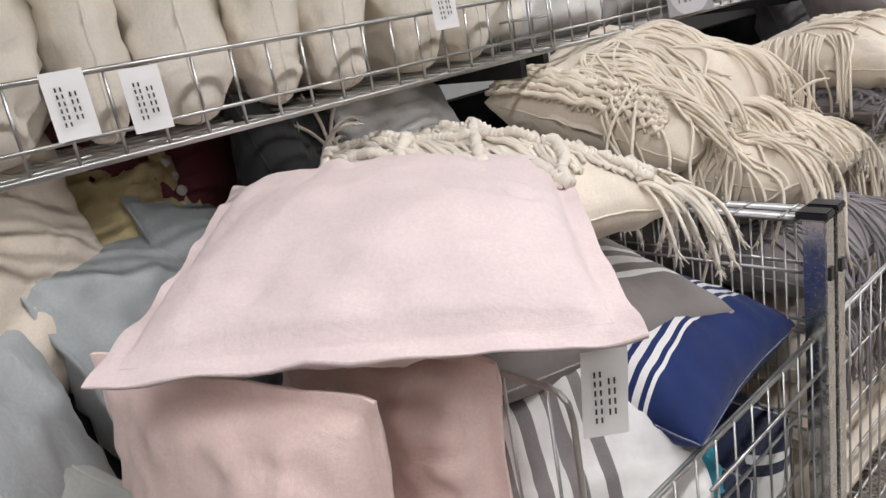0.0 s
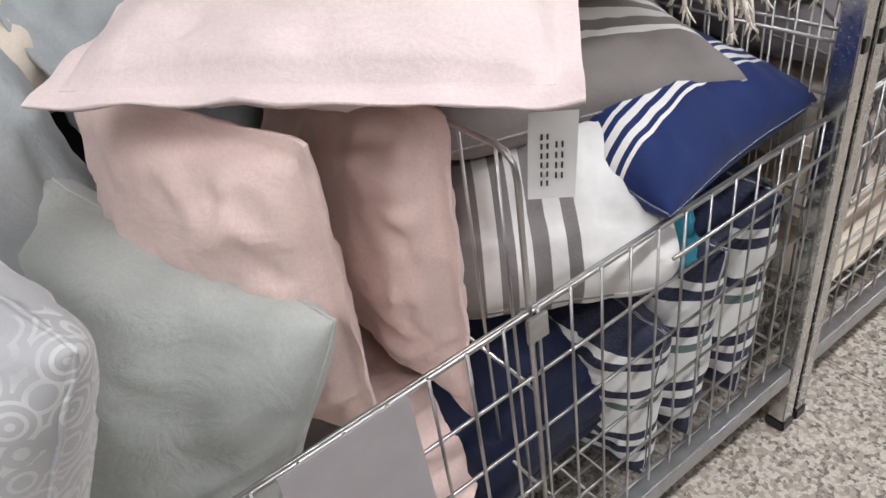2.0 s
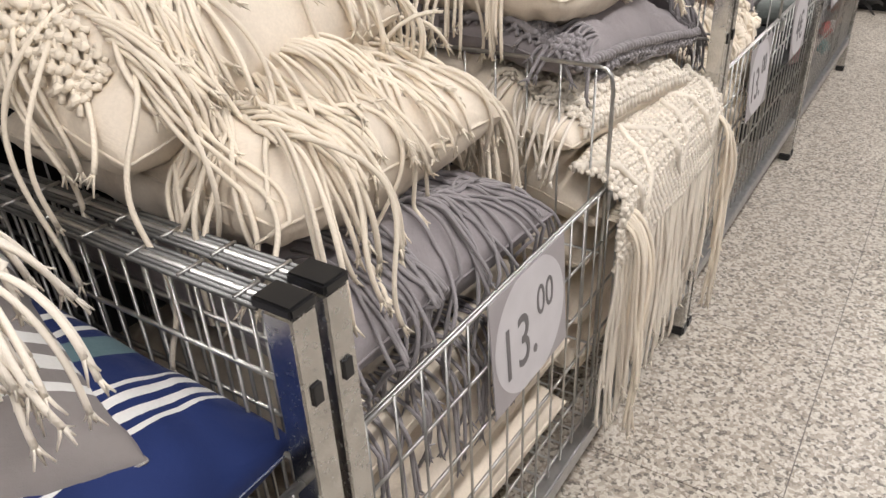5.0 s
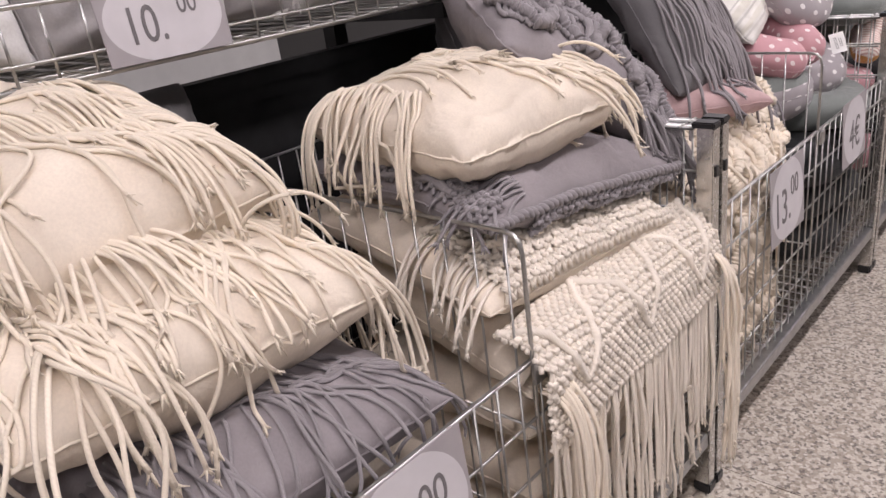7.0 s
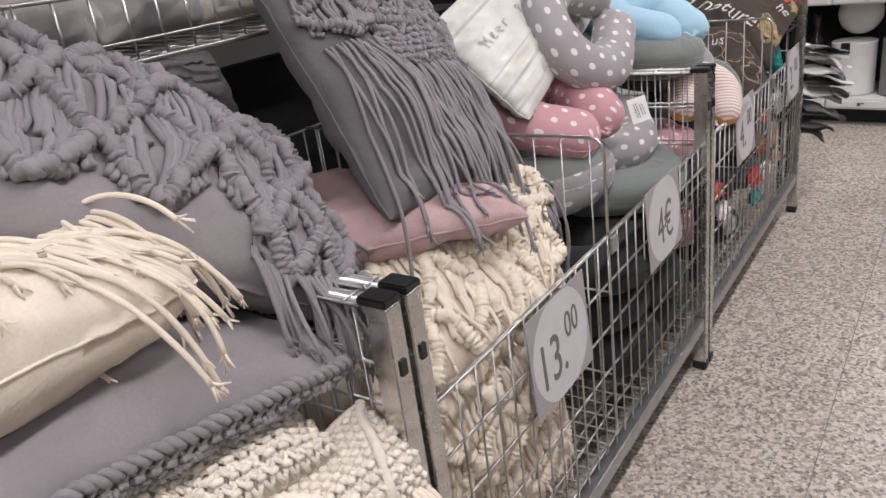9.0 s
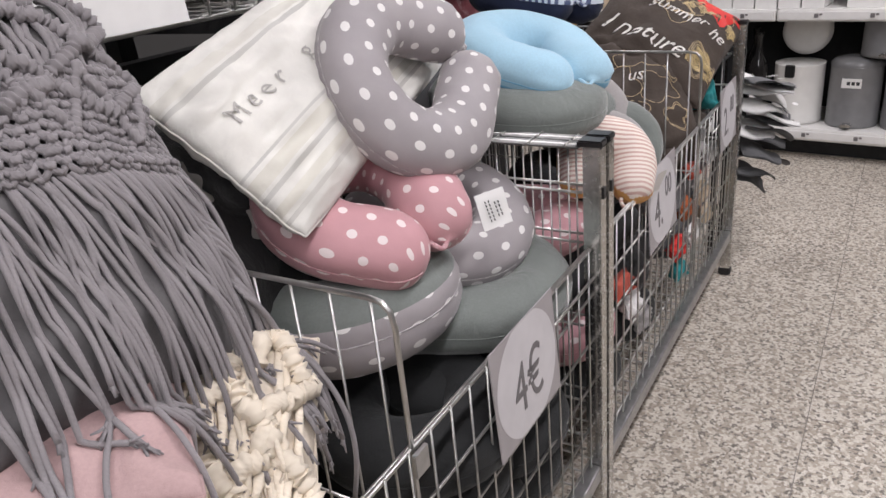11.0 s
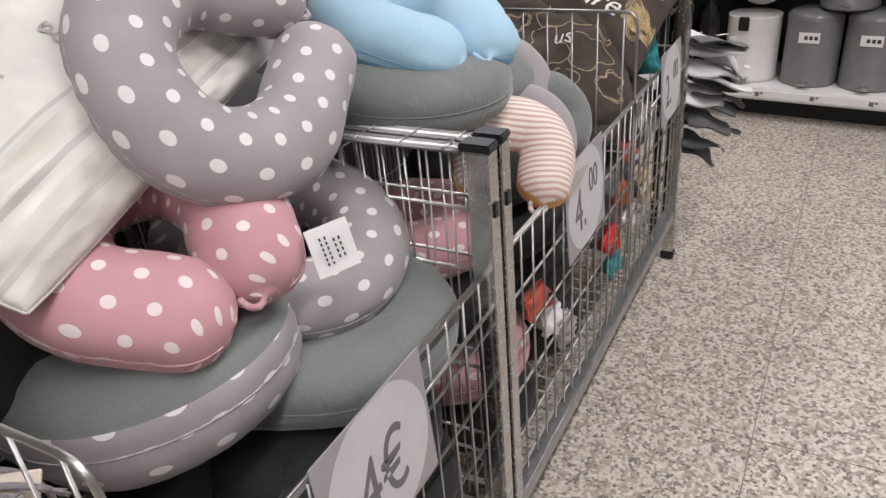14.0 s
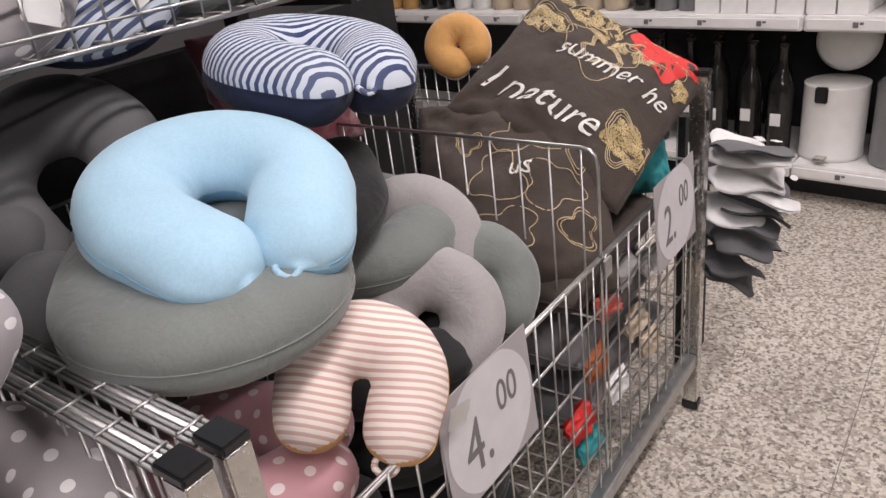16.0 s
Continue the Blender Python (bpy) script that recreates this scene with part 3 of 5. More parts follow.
def bvh_of(skip=None):
    vs, fs, n = [], [], 0
    for verts, faces, m in SOLIDS:
        a = np.asarray(verts)
        w = a @ np.array(m.to_3x3()).T + np.array(m.translation)
        vs.extend([tuple(q) for q in w])
        fs.extend([tuple(i + n for i in f) for f in faces])
        n += len(a)
    return BVHTree.FromPolygons(vs, fs)


def drape(tree, p, d, length, r, rnd, g=0.16, curl=0.10, step=0.011, front=None):
    """A cord that leaves p along d, falls, and lies on whatever it meets."""
    p, d = Vector(p), Vector(d).normalized()
    out = [p.copy()]
    side = Vector((rnd.gauss(0, 1), rnd.gauss(0, 1), 0)) * curl
    ph, fq = rnd.uniform(0, 6.28), rnd.uniform(14, 30)
    for i in range(int(length / step)):
        w = side * math.sin(ph + fq * i * step)
        d = (d * (1 - g) + Vector((0, 0, -1)) * g + w * 0.5).normalized()
        q = p + d * step
        for _ in range(2):
            loc, nrm, _, dist = tree.find_nearest(q, 0.08)
            if loc is not None and (q - loc).dot(nrm) < r * 1.15:
                q = loc + nrm * r * 1.2
        if front is not None and q.z < front[1] and (q.y - front[0]) * front[2] < 0:
            q.y = front[0]
        if q.z < 0.012:
            q.z = 0.012
        if (q - p).length < 1e-4:
            break
        d = (q - p).normalized()
        p = q
        out.append(p.copy())
    return out


def fringe(c, mat, tree, starts, length, seed, r=0.0033, name="fringe", g=0.16, curl=0.1, front=None, knots=False, clump=0):
    """Loose cords: starts are (place, direction) in the cushion's own space; clump cords in a row fall together."""
    rnd = random.Random(seed)
    s = Soup()
    inv = c.m.inverted()
    rot = c.m.to_3x3()
    lean_way = Vector((0, 0, 0))
    for k, (p, d) in enumerate(starts):
        L = length * rnd.uniform(0.75, 1.15)
        jit = Vector((rnd.gauss(0, 0.16), rnd.gauss(0, 0.16), rnd.gauss(0, 0.08)))
        sway = rnd
        if clump:
            if k % clump == 0:
                lean_way = Vector((rnd.gauss(0, 0.38), rnd.gauss(0, 0.20), rnd.gauss(0, 0.06)))
                group_seed = rnd.random()
            jit = jit * 0.35 + lean_way
            sway = random.Random(group_seed) if k % 3 else rnd
        path = drape(tree, c.m @ Vector(p), rot @ Vector(d) + jit, L, r, sway, g, curl, front=front)
        if len(path) < 4:
            continue
        q = np.array([tuple(inv @ k) for k in path])
        rad = np.full(len(q), r)
        rad[0] = r * 0.7
        s.tube(q, rad, 6)
        e, d2 = q[-1], q[-1] - q[-2]
        d2 = d2 / (np.linalg.norm(d2) + 1e-9)
        for _ in range(5):
            v = np.array([rnd.gauss(0, 1) for _ in range(3)]) * 0.38 + d2
            s.tube([e - d2 * 0.003, e + v * 0.005, e + v * 0.012], [r * 0.7, r * 0.6, r * 0.3], 3)
        if knots:
            k = [e - d2 * 0.012, e - d2 * 0.007, e - d2 * 0.002, e + d2 * 0.003]
            s.tube(k, [r * 0.9, r * 1.8, r * 1.9, r * 0.9], 6)
    return part(name, s.mesh(name, mat), c.ob, "loose cotton cords with frayed ends", "stuff")


def edge_starts(c, n, along, lo, hi, fixed, out, side=1, lift=0.004):
    """Starts for a fringe along one line of the cover."""
    res = []
    for i in range(n):
        k = lo + (hi - lo) * (i + 0.5) / n
        a, b = (k, fixed) if along == "a" else (fixed, k)
        res.append((tuple(c.up(a, b, lift, side)), out))
    return res


def neck_pillow(name, at, normal, opening, label, mats, outer=0.165, r=0.058, flat=0.86, arc=172, seed=0, group="neck pillows", loop=True, split=0.0, width=1.0, legs=1.2, capped=0.0):
    """A stuffed horseshoe; its mouth lies towards opening."""
    z = Vector(normal).normalized()
    x = Vector(opening)
    x = (x - z * x.dot(z)).normalized()
    m = Matrix((x, z.cross(x), z)).transposed().to_4x4()
    m.translation = at
    R = outer - r
    ns, nr = 72, 30
    verts, uvs, faces, slots = [], [], [], []
    bow, leg = math.radians(arc - 50), legs * R
    half = R * bow + leg
    walked, last = 0.0, None
    for i in range(ns + 1):
        s = -1 + 2 * i / ns
        s = math.copysign(1 - (1 - abs(s)) ** 1.3, s)
        d = abs(s) * half
        sg = math.copysign(1.0, s)
        th = min(d / R, bow)
        cx, cy = -R * math.cos(th), R * math.sin(th)
        if d > R * bow:
            e = d - R * bow
            cx, cy = cx + e * math.sin(th), cy + e * math.cos(th)
        cy *= sg * width
        cx -= 0.40 * R
        dx, dy = -math.cos(th), math.sin(th) * sg
        e = max(0.0, (d - (half - r * 0.95)) / (r * 0.95))
        rad = r * (1.0 - 0.08 * abs(s)) * math.sqrt(max(0.0, 1 - min(1.0, e) ** 2.2)) + 0.0012
        here = np.array((d * sg, rad))
        walked += 0.0 if last is None else float(np.linalg.norm(here - last))
        last = here
        for j in range(nr):
            ph = 2 * math.pi * j / nr
            k = rad * (1 + 0.05 * noise.noise((s * 4 + seed, math.cos(ph) * 1.2, math.sin(ph) * 1.2)) + 0.02 * noise.noise((s * 14 + seed, math.cos(ph) * 3, math.sin(ph) * 3)))
            k *= 1 + 0.05 * math.sin(ph * 9 + seed) * min(1.0, e * 2) * (1 - e)
            seam = abs(math.sin(ph))
            k *= 1 - 0.04 * math.exp(-(seam / 0.10) ** 2) * (1 if math.cos(ph) > 0 else 0)
            verts.append(np.array((cx + dx * k * math.cos(ph), cy + dy * k * math.cos(ph), k * math.sin(ph) * flat)))
            uvs.append((walked, (ph - math.pi) * (0.25 * r + 0.75 * rad)))
    lim = split
    for i in range(ns):
        for j in range(nr):
            q = (j + 1) % nr
            faces.append((i * nr + j, i * nr + q, (i + 1) * nr + q, (i + 1) * nr + j))
            end = max(0.0, abs(i + 0.5 - ns / 2) / (ns / 2) - 0.72) / 0.28
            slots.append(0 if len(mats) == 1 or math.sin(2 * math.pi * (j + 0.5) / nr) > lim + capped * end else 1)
    # the texture wraps round, so the last strip takes its own corners
    base = len(verts)
    for i in range(ns + 1):
        verts.append(verts[i * nr].copy())
        uvs.append((uvs[i * nr][0], -uvs[i * nr][1]))
    for i in range(ns):
        f = i * nr + nr - 1
        faces[f] = (i * nr + nr - 1, base + i, base + i + 1, (i + 1) * nr + nr - 1)
    faces.append(tuple(range(nr)))
    faces.append(tuple(ns * nr + j for j in range(nr))[::-1])
    slots += [0, 0]
    me = mesh_of(name, verts, faces, None, uvs, True, mats, slots)
    ob = thing(name, me, m, label, "neck pillow", group)
    SOLIDS.append((verts, faces, m))
    sp = Soup()
    edge = [verts[i * nr] * 1.0 for i in range(2, ns - 1)]
    sp.tube(edge, 0.0016, 5)
    part("seam", sp.mesh("seam", mats[-1]), ob)
    if loop:
        sp = Soup()
        tip = verts[(ns - 1) * nr + nr // 2]
        q = [tip + np.array((0.004 + 0.012 * math.sin(t), 0.008 - 0.014 * math.cos(t), 0.004 * math.cos(2 * t))) for t in np.linspace(0, 2 * math.pi, 14)]
        sp.tube(q, 0.0045, 6)
        part("button_loop", sp.mesh("button_loop", mats[0]), ob)
    return ob


def tag_on(parent, at, u, v, w=0.045, h=0.075, writing=True, name="hang_tag"):
    """A card label under its thing, with lines of small print as plain bars."""
    inv = parent.matrix_basis.inverted()
    m = inv @ frame_from(u, v, at)
    s = Soup()
    n = 6
    vs = []
    for sd in (0.0004, -0.0004):
        for i in range(n):
            y = -h / 2 + h * i / (n - 1)
            for x in (-w / 2, w / 2):
                vs.append(m @ Vector((x, y, sd + 0.003 * math.sin(y / h * 3))))
    fs = []
    for i in range(n - 1):
        fs.append((2 * i, 2 * i + 1, 2 * i + 3, 2 * i + 2))
        k = 2 * n
        fs.append((k + 2 * i, k + 2 * i + 2, k + 2 * i + 3, k + 2 * i + 1))
    s.add([tuple(q) for q in vs], fs, [(0, 0)] * len(vs))
    card = part(name, s.mesh(name, M["paper"], False), parent, "white card label")
    if writing:
        b = Soup()
        for bx, bl in ((-0.16, 0.62), (0.14, 0.46)):
            x = bx * w
            k = 6 if bx < 0 else 4
            for y0 in (-bl / 2 + bl * g / k for g in range(k)):
                for off, wide in ((-0.07, 0.022), (0.05, 0.022)):
                    q = [m @ Vector((x + off * w + dx, y * h, 0.0036)) for dx, y in ((-wide * w, y0), (wide * w, y0), (wide * w, y0 + bl / k * 0.62), (-wide * w, y0 + bl / k * 0.62))]
                    b.add([tuple(v) for v in q], [(0, 1, 2, 3)], [(0, 0)] * 4)
        part("small_print", b.mesh("small_print", M["ink"], False), card, "dark unreadable print")
    return card


# ---- structure ----
def slab(name, lo, hi, mat, label, category):
    s = Soup()
    s.box(lo, hi)
    return tagged(new(name, s.mesh(name, mat, False)), label, category, kind="structure")


X0, X1, Y0, Y1 = -4.0, 7.5, -2.6, 3.2
floor_ob = slab("floor", (X0, Y0, -0.1), (X1, Y1, -0.003), M["grout"], "speckled grey and beige terrazzo shop floor", "floor")
# added enclosure outside the view; dark so that little light bounces back
slab("wall_north", (X0, Y1, -0.1), (X1, Y1 + 0.12, CEILING), M["wall_paint"], "plain dark wall added to close the room and limit bounce light", "wall")
slab("wall_south", (X0, Y0 - 0.12, -0.1), (X1, Y0, CEILING), M["wall_paint"], "plain dark wall added to close the room and limit bounce light", "wall")
slab("wall_east", (X1, Y0 - 0.12, -0.1), (X1 + 0.12, Y1 + 0.12, CEILING), M["wall_paint"], "plain dark wall added to close the room and limit bounce light", "wall")
slab("wall_west", (X0 - 0.12, Y0 - 0.12, -0.1), (X0, Y1 + 0.12, CEILING), M["wall_paint"], "plain dark wall added to close the room and limit bounce light", "wall")
slab("ceiling", (X0 - 0.12, Y0 - 0.12, CEILING), (X1 + 0.12, Y1 + 0.12, CEILING + 0.1), M["ceiling_paint"], "plain dark unseen ceiling, coloured to limit bounce light", "ceiling")
# all fittings hang out of view; the fill ones only brighten dim goods
for lx, ly in LAMPS:
    ld = bpy.data.lights.new("tube_lamp", "AREA")
    ld.shape, ld.size, ld.size_y, ld.energy, ld.color = "RECTANGLE", 1.35, 0.16, LAMP_POWER, (1.0, 0.94, 0.945)
    lo = new("tube_lamp", ld)
    lo.matrix_basis = Matrix.Translation((lx, ly, CEILING - 0.075))
    housing = thing("ceiling_light", None, pose(lx, ly, CEILING), "unseen white ceiling light fitting, for aisle light or added fill", "ceiling light", "ceiling lights")
    part("housing", bevel_box("housing", (1.55, 0.27, 0.06), M["shelf_white"], 0.006, (0, 0, -0.031)), housing)

# back of the shelving behind the bins
slab("back_panel", (-0.30, 1.24, 0.0), (5.15, 1.28, 1.05), M["dark_panel"], "dark back board of the shop shelving", "shelving panel")


slab("partition", (-1.5, 2.15, 0.0), (2.75, 2.2, 1.9), M["shelf_white"], "white back of the shelving in the next aisle", "shelving panel")

ROD = {}


def rods(parent, lines, mat, name="wire"):
    """Straight wires, each an object of its own; alike ones share a mesh."""
    for a, b, r in lines:
        d = Vector(b) - Vector(a)
        key = (round(d.length, 4), r, mat.name)
        if key not in ROD:
            s = Soup()
            s.bar((0, 0, 0), (0, 0, d.length), r, 6)
            ROD[key] = s.mesh(name, mat)
        ob = part(name, ROD[key], parent)
        m = d.to_track_quat("Z", "Y").to_matrix().to_4x4()
        m.translation = a
        ob.matrix_basis = m


# ---- wire bins ----
BIN, FRONT, DEPTH, RAIL, TOP, BASE = 1.325, 0.36, 0.78, 0.675, 0.875, 0.165
BINS = [-0.215 + BIN * i for i in range(4)]


def wire_bin(x0, split):
    b = thing("wire_bin", None, pose(x0, FRONT, 0), "chrome wire mesh sales bin on steel legs", "wire bin", "wire bins in a row")
    L = BIN - 0.008
    n = 25
    ch = M["chrome"]
    xs = [0.05 + (L - 0.10) * i / (n - 1) for i in range(n)]

    def panel(name, path, r, label="chrome wire grid"):
        s = Soup()
        s.tube(path, r, 8)
        return part(name, s.mesh(name, ch), b, label)

    front = panel("front_panel", [(0.03, 0, RAIL), (L - 0.03, 0, RAIL)], 0.0036)
    rods(front, [((0.03, 0, z), (L - 0.03, 0, z), 0.0026) for z in (BASE + 0.03, 0.275, 0.375, 0.475, 0.575)], ch)
    rods(front, [((0.03, 0.008, RAIL - 0.004), (L - 0.03, 0.008, RAIL - 0.004), 0.003)], ch)
    rods(front, [((x, -0.004, BASE + 0.015), (x, -0.004, RAIL + 0.004), 0.0021) for x in xs], ch)
    rods(front, [((L - 0.38, -0.008, RAIL - 0.055), (L - 0.03, -0.008, RAIL - 0.055), 0.003)], ch, "hook_wire")
    back = panel("back_grid", [(0.03, DEPTH, TOP), (L - 0.03, DEPTH, TOP)], 0.003)
    rods(back, [((0.03, DEPTH, z), (L - 0.03, DEPTH, z), 0.0028) for z in (BASE + 0.03, 0.35, 0.52)], ch)
    rods(back, [((x, DEPTH, BASE), (x, DEPTH, TOP), 0.002) for x in xs], ch)
    for x in (0.016, L - 0.016):
        sd = panel("side_panel", [(x, 0.02, TOP - 0.006), (x, DEPTH - 0.02, TOP - 0.006)], 0.0034)
        rods(sd, [((x + dx, 0.02, TOP - 0.006), (x + dx, DEPTH - 0.02, TOP - 0.006), 0.0030) for dx in (-0.013, -0.0065, 0.0065, 0.013)], M["dull"])
        rods(sd, [((x, 0.02, z), (x, DEPTH - 0.02, z), 0.003) for z in (BASE + 0.03, 0.32, 0.50, 0.68, 0.78)], ch)
        ys = [0.045 + (DEPTH - 0.09) * i / 19 for i in range(20)]
        rods(sd, [((x, y, BASE), (x, y, TOP - 0.006), 0.0021) for y in ys], ch)
        rods(sd, [((x - 0.015, y, TOP - 0.003), (x + 0.015, y, TOP - 0.003), 0.0024) for y in ys[::2]], ch)
    x = split
    dv = panel("divider", [(x, 0.0, BASE + 0.03), (x, 0.0, TOP - 0.030), (x, 0.004, TOP - 0.010), (x, 0.014, TOP), (x, 0.03, TOP + 0.003), (x, DEPTH, TOP + 0.003)], 0.0036, "chrome wire partition")
    rods(dv, [((x, 0.03 + (DEPTH - 0.06) * i / 12, BASE + 0.03), (x, 0.03 + (DEPTH - 0.06) * i / 12, TOP + 0.001), 0.0021) for i in range(13)], ch)
    rods(dv, [((x, 0.0, z), (x, DEPTH, z), 0.0026) for z in (0.35, 0.55)], ch)
    part("clip", bevel_box("clip", (0.03, 0.006, 0.035), M["steel"], 0.001, (x, -0.012, RAIL - 0.014)), b)
    base = panel("base_grid", [(0.02, DEPTH / 2, BASE + 0.017), (L - 0.02, DEPTH / 2, BASE + 0.017)], 0.003)
    rods(base, [((0.03 + (L - 0.06) * i / 27, 0.0, BASE + 0.022), (0.03 + (L - 0.06) * i / 27, DEPTH, BASE + 0.022), 0.0022) for i in range(28)], ch)
    rods(base, [((0.02, DEPTH * k, BASE + 0.017), (L - 0.02, DEPTH * k, BASE + 0.017), 0.003) for k in (0.1, 0.3, 0.7, 0.9)], ch)
    for x in (0.017, L - 0.017):
        for y in (-0.005, DEPTH):
            p = part("post", bevel_box("post", (0.031, 0.034, TOP - 0.03), M["bright"], 0.002, (x, y, (TOP - 0.03) / 2 + 0.026)), b, "square chromed steel post")
            part("cap", bevel_box("cap", (0.0325, 0.046, 0.012), M["blackplastic"], 0.0025, (x, y + 0.004, TOP + 0.002)), p, "black plastic cap")
            part("foot", bevel_box("foot", (0.036, 0.040, 0.028), M["blackplastic"], 0.004, (x, y, 0.0145)), p, "black plastic foot")
        part("notch", bevel_box("notch", (0.012, 0.003, 0.022), M["blackplastic"], 0.0006, (x, -0.0235, TOP - 0.09)), b, "black slot")
    for y in (-0.004, DEPTH):
        part("base_rail", bevel_box("base_rail", (L - 0.064, 0.03, 0.038), M["steel"], 0.0025, (L / 2, y, BASE - 0.01)), b, "grey steel bottom rail")
    return b


bins = [wire_bin(x, k) for x, k in zip(BINS, (0.70, 0.70, 0.671, 0.80))]


# ---- upper wire baskets on the shelving ----
UB_Y, UB_Z, UB_D = 0.84, 1.153, 0.38


def upper_basket(x0, length):
    b = thing("wire_basket", None, pose(x0, UB_Y, UB_Z), "shallow chrome wire shelf basket", "wire basket", "upper wire baskets")
    ch = M["chrome"]
    n = int(length / 0.052)

    def panel(name, p, q, r):
        s = Soup()
        s.bar(p, q, r, 8)
        return part(name, s.mesh(name, ch), b)

    front = panel("front_grid", (0, 0, 0.102), (length, 0, 0.102), 0.0036)
    rods(front, [((0, 0, z), (length, 0, z), r) for z, r in ((0.0, 0.0034), (0.03, 0.0026))], ch)
    rods(front, [((length * i / n, 0, 0), (length * i / n, 0, 0.102), 0.0022) for i in range(n + 1)], ch)
    for x in (0.0, length):
        end = panel("end_grid", (x, 0, 0.102), (x, UB_D, 0.102), 0.0034)
        rods(end, [((x, 0, z), (x, UB_D, z), r) for z, r in ((0.0, 0.003), (0.06, 0.0024))], ch)
        rods(end, [((x, UB_D * i / 8, 0), (x, UB_D * i / 8, 0.102), 0.0021) for i in range(9)], ch)
    deck = panel("deck", (0, UB_D / 2, -0.002), (length, UB_D / 2, -0.002), 0.003)
    rods(deck, [((length * i / n, 0, 0.002), (length * i / n, UB_D, 0.002), 0.0022) for i in range(n + 1)], ch)
    rods(deck, [((0, UB_D * k, -0.002), (length, UB_D * k, -0.002), 0.003) for k in (0.0, 0.17, 0.33, 0.67, 0.83, 1.0)], ch)
    for x in (0.03, length - 0.03):
        s = Soup()
        s.box((x - 0.008, 0.05, -0.045), (x + 0.008, UB_D + 0.02, -0.008))
        part("bracket", s.mesh("bracket", M["dark_panel"], False), b, "dark steel bracket")
    return b


for x in (-0.07, 1.135, 2.34, 3.545):
    upper_basket(x, 1.195 if x < 3 else 1.10)
for x in (-0.08, 1.13, 2.335, 3.54, 4.66):
    up = thing("shelf_upright", bevel_box("shelf_upright", (0.04, 0.05, 2.0), M["dark_panel"], 0.003, (0, 0, 1.0)), pose(x, 1.31, 0), "dark slotted steel shelf upright", "shelf upright", "shelf uprights")


# ---- price signs ----
def price_sign(x, z, big, small, y=0.348, w=0.225, h=0.19, lean=0.0, blank=False):
    s = thing("price_sign", None, frame_from((1, lean, 0), (0, 0.06, 1), (x, y, z)), "grey card price sign with pale round field" if not blank else "blank white card price sign", "price sign", "price signs")
    part("card", bevel_box("card", (w, h, 0.0022), M["paper" if blank else "sign_grey"], 0.0006), s)
    if blank:
        return s
    d = Soup()
    n = 48
    ring = [(w * 0.47 * math.cos(t), h * 0.53 * math.sin(t)) for t in np.linspace(0, 2 * math.pi, n, endpoint=False)]
    ring = [(a, max(-h * 0.496, min(h * 0.496, b))) for a, b in ring]
    d.add([(a, b, 0.0016) for a, b in ring], [tuple(range(n))], [(0, 0)] * n)
    part("pale_field", d.mesh("pale_field", M["sign_white"], False), s)
    me = text_flat(big, h * 0.58, 0.0003)
    me.transform(Matrix.Translation((-w * 0.17 if small else 0, -h * 0.08, 0.0022)) @ Matrix.Diagonal((0.82, 1.12, 1, 1)))
    me.materials.append(M["sign_ink"])
    part("figure", me, s, "dark grey numerals")
    if small:
        me = text_flat(small, h * 0.34, 0.0003)
        me.transform(Matrix.Translation((w * 0.19, h * 0.12, 0.0022)) @ Matrix.Diagonal((0.85, 1.1, 1, 1)))
        me.materials.append(M["sign_ink"])
        part("figure", me, s, "dark grey numerals")
    return s


plain_sign = thing("price_sign", None, frame_from((1, 0, 0), (0, 0.06, 1), (0.24, 0.348, 0.585)), "plain mauve grey card sign on a rail", "price sign", "price signs")
part("card", bevel_box("card", (0.15, 0.19, 0.0022), M["sign_grey"], 0.0006), plain_sign)
price_sign(1.52, 0.585, "13.", "00")
price_sign(2.83, 0.585, "13.", "00", y=0.338)
price_sign(3.41, 0.60, "4€", "")
price_sign(4.17, 0.61, "4.", "00")
price_sign(4.90, 0.625, "2.", "00")
price_sign(1.628, 1.213, "10.", "00", y=UB_Y - 0.008, w=0.20, h=0.115)
price_sign(3.195, 1.20, "", "", y=UB_Y - 0.008, w=0.25, h=0.09, blank=True)

# ---- bin one: velvet cushions and striped cushions ----
pink_group, stripe_group, knot_group = "pink velvet cushions", "striped cushions", "macrame cushions"
pink_top = Cushion("cushion", M["pink"], (0.488, 0.616, 1.007), (0.706, -0.707, -0.062), (0.697, 0.710, 0.128), 0.504, 0.521, 0.110, "pale pink velvet cushion with a flat flanged border", "cushion", pink_group, flange=0.10, seed=1, pinch=0.04, n=48, wrinkle=1.1)
tag_on(pink_top.ob, (0.514, 0.340, 0.869), (0.775, -0.586, -0.060), (0.087, -0.051, 0.996), 0.047, 0.097)
for q, u, v, t, ps in (((0.258, 0.633, 0.720), (-0.336, 0.936, 0.065), (-0.024, -0.059, 1.000), 0.118, 3), ((0.446, 0.640, 0.696), (-0.023, 0.999, 0.051), (0.010, -0.052, 0.999), 0.104, 4)):
    Cushion("cushion", M["peach"], q, u, v, 0.38 if ps == 3 else 0.42, 0.46, t, "peach pink velvet cushion standing on its edge", "cushion", pink_group, flange=0.09, seed=ps, pinch=0.03, n=64, wrinkle=1.0, puckers=3.2)
Cushion("cushion", M["peach"], (0.329, 0.654, 0.365), (0.528, -0.774, -0.149), (0.784, 0.525, 0.150), 0.511, 0.511, 0.142, "peach pink velvet cushion at the bottom of a bin", "cushion", pink_group, flange=0.09, seed=6)
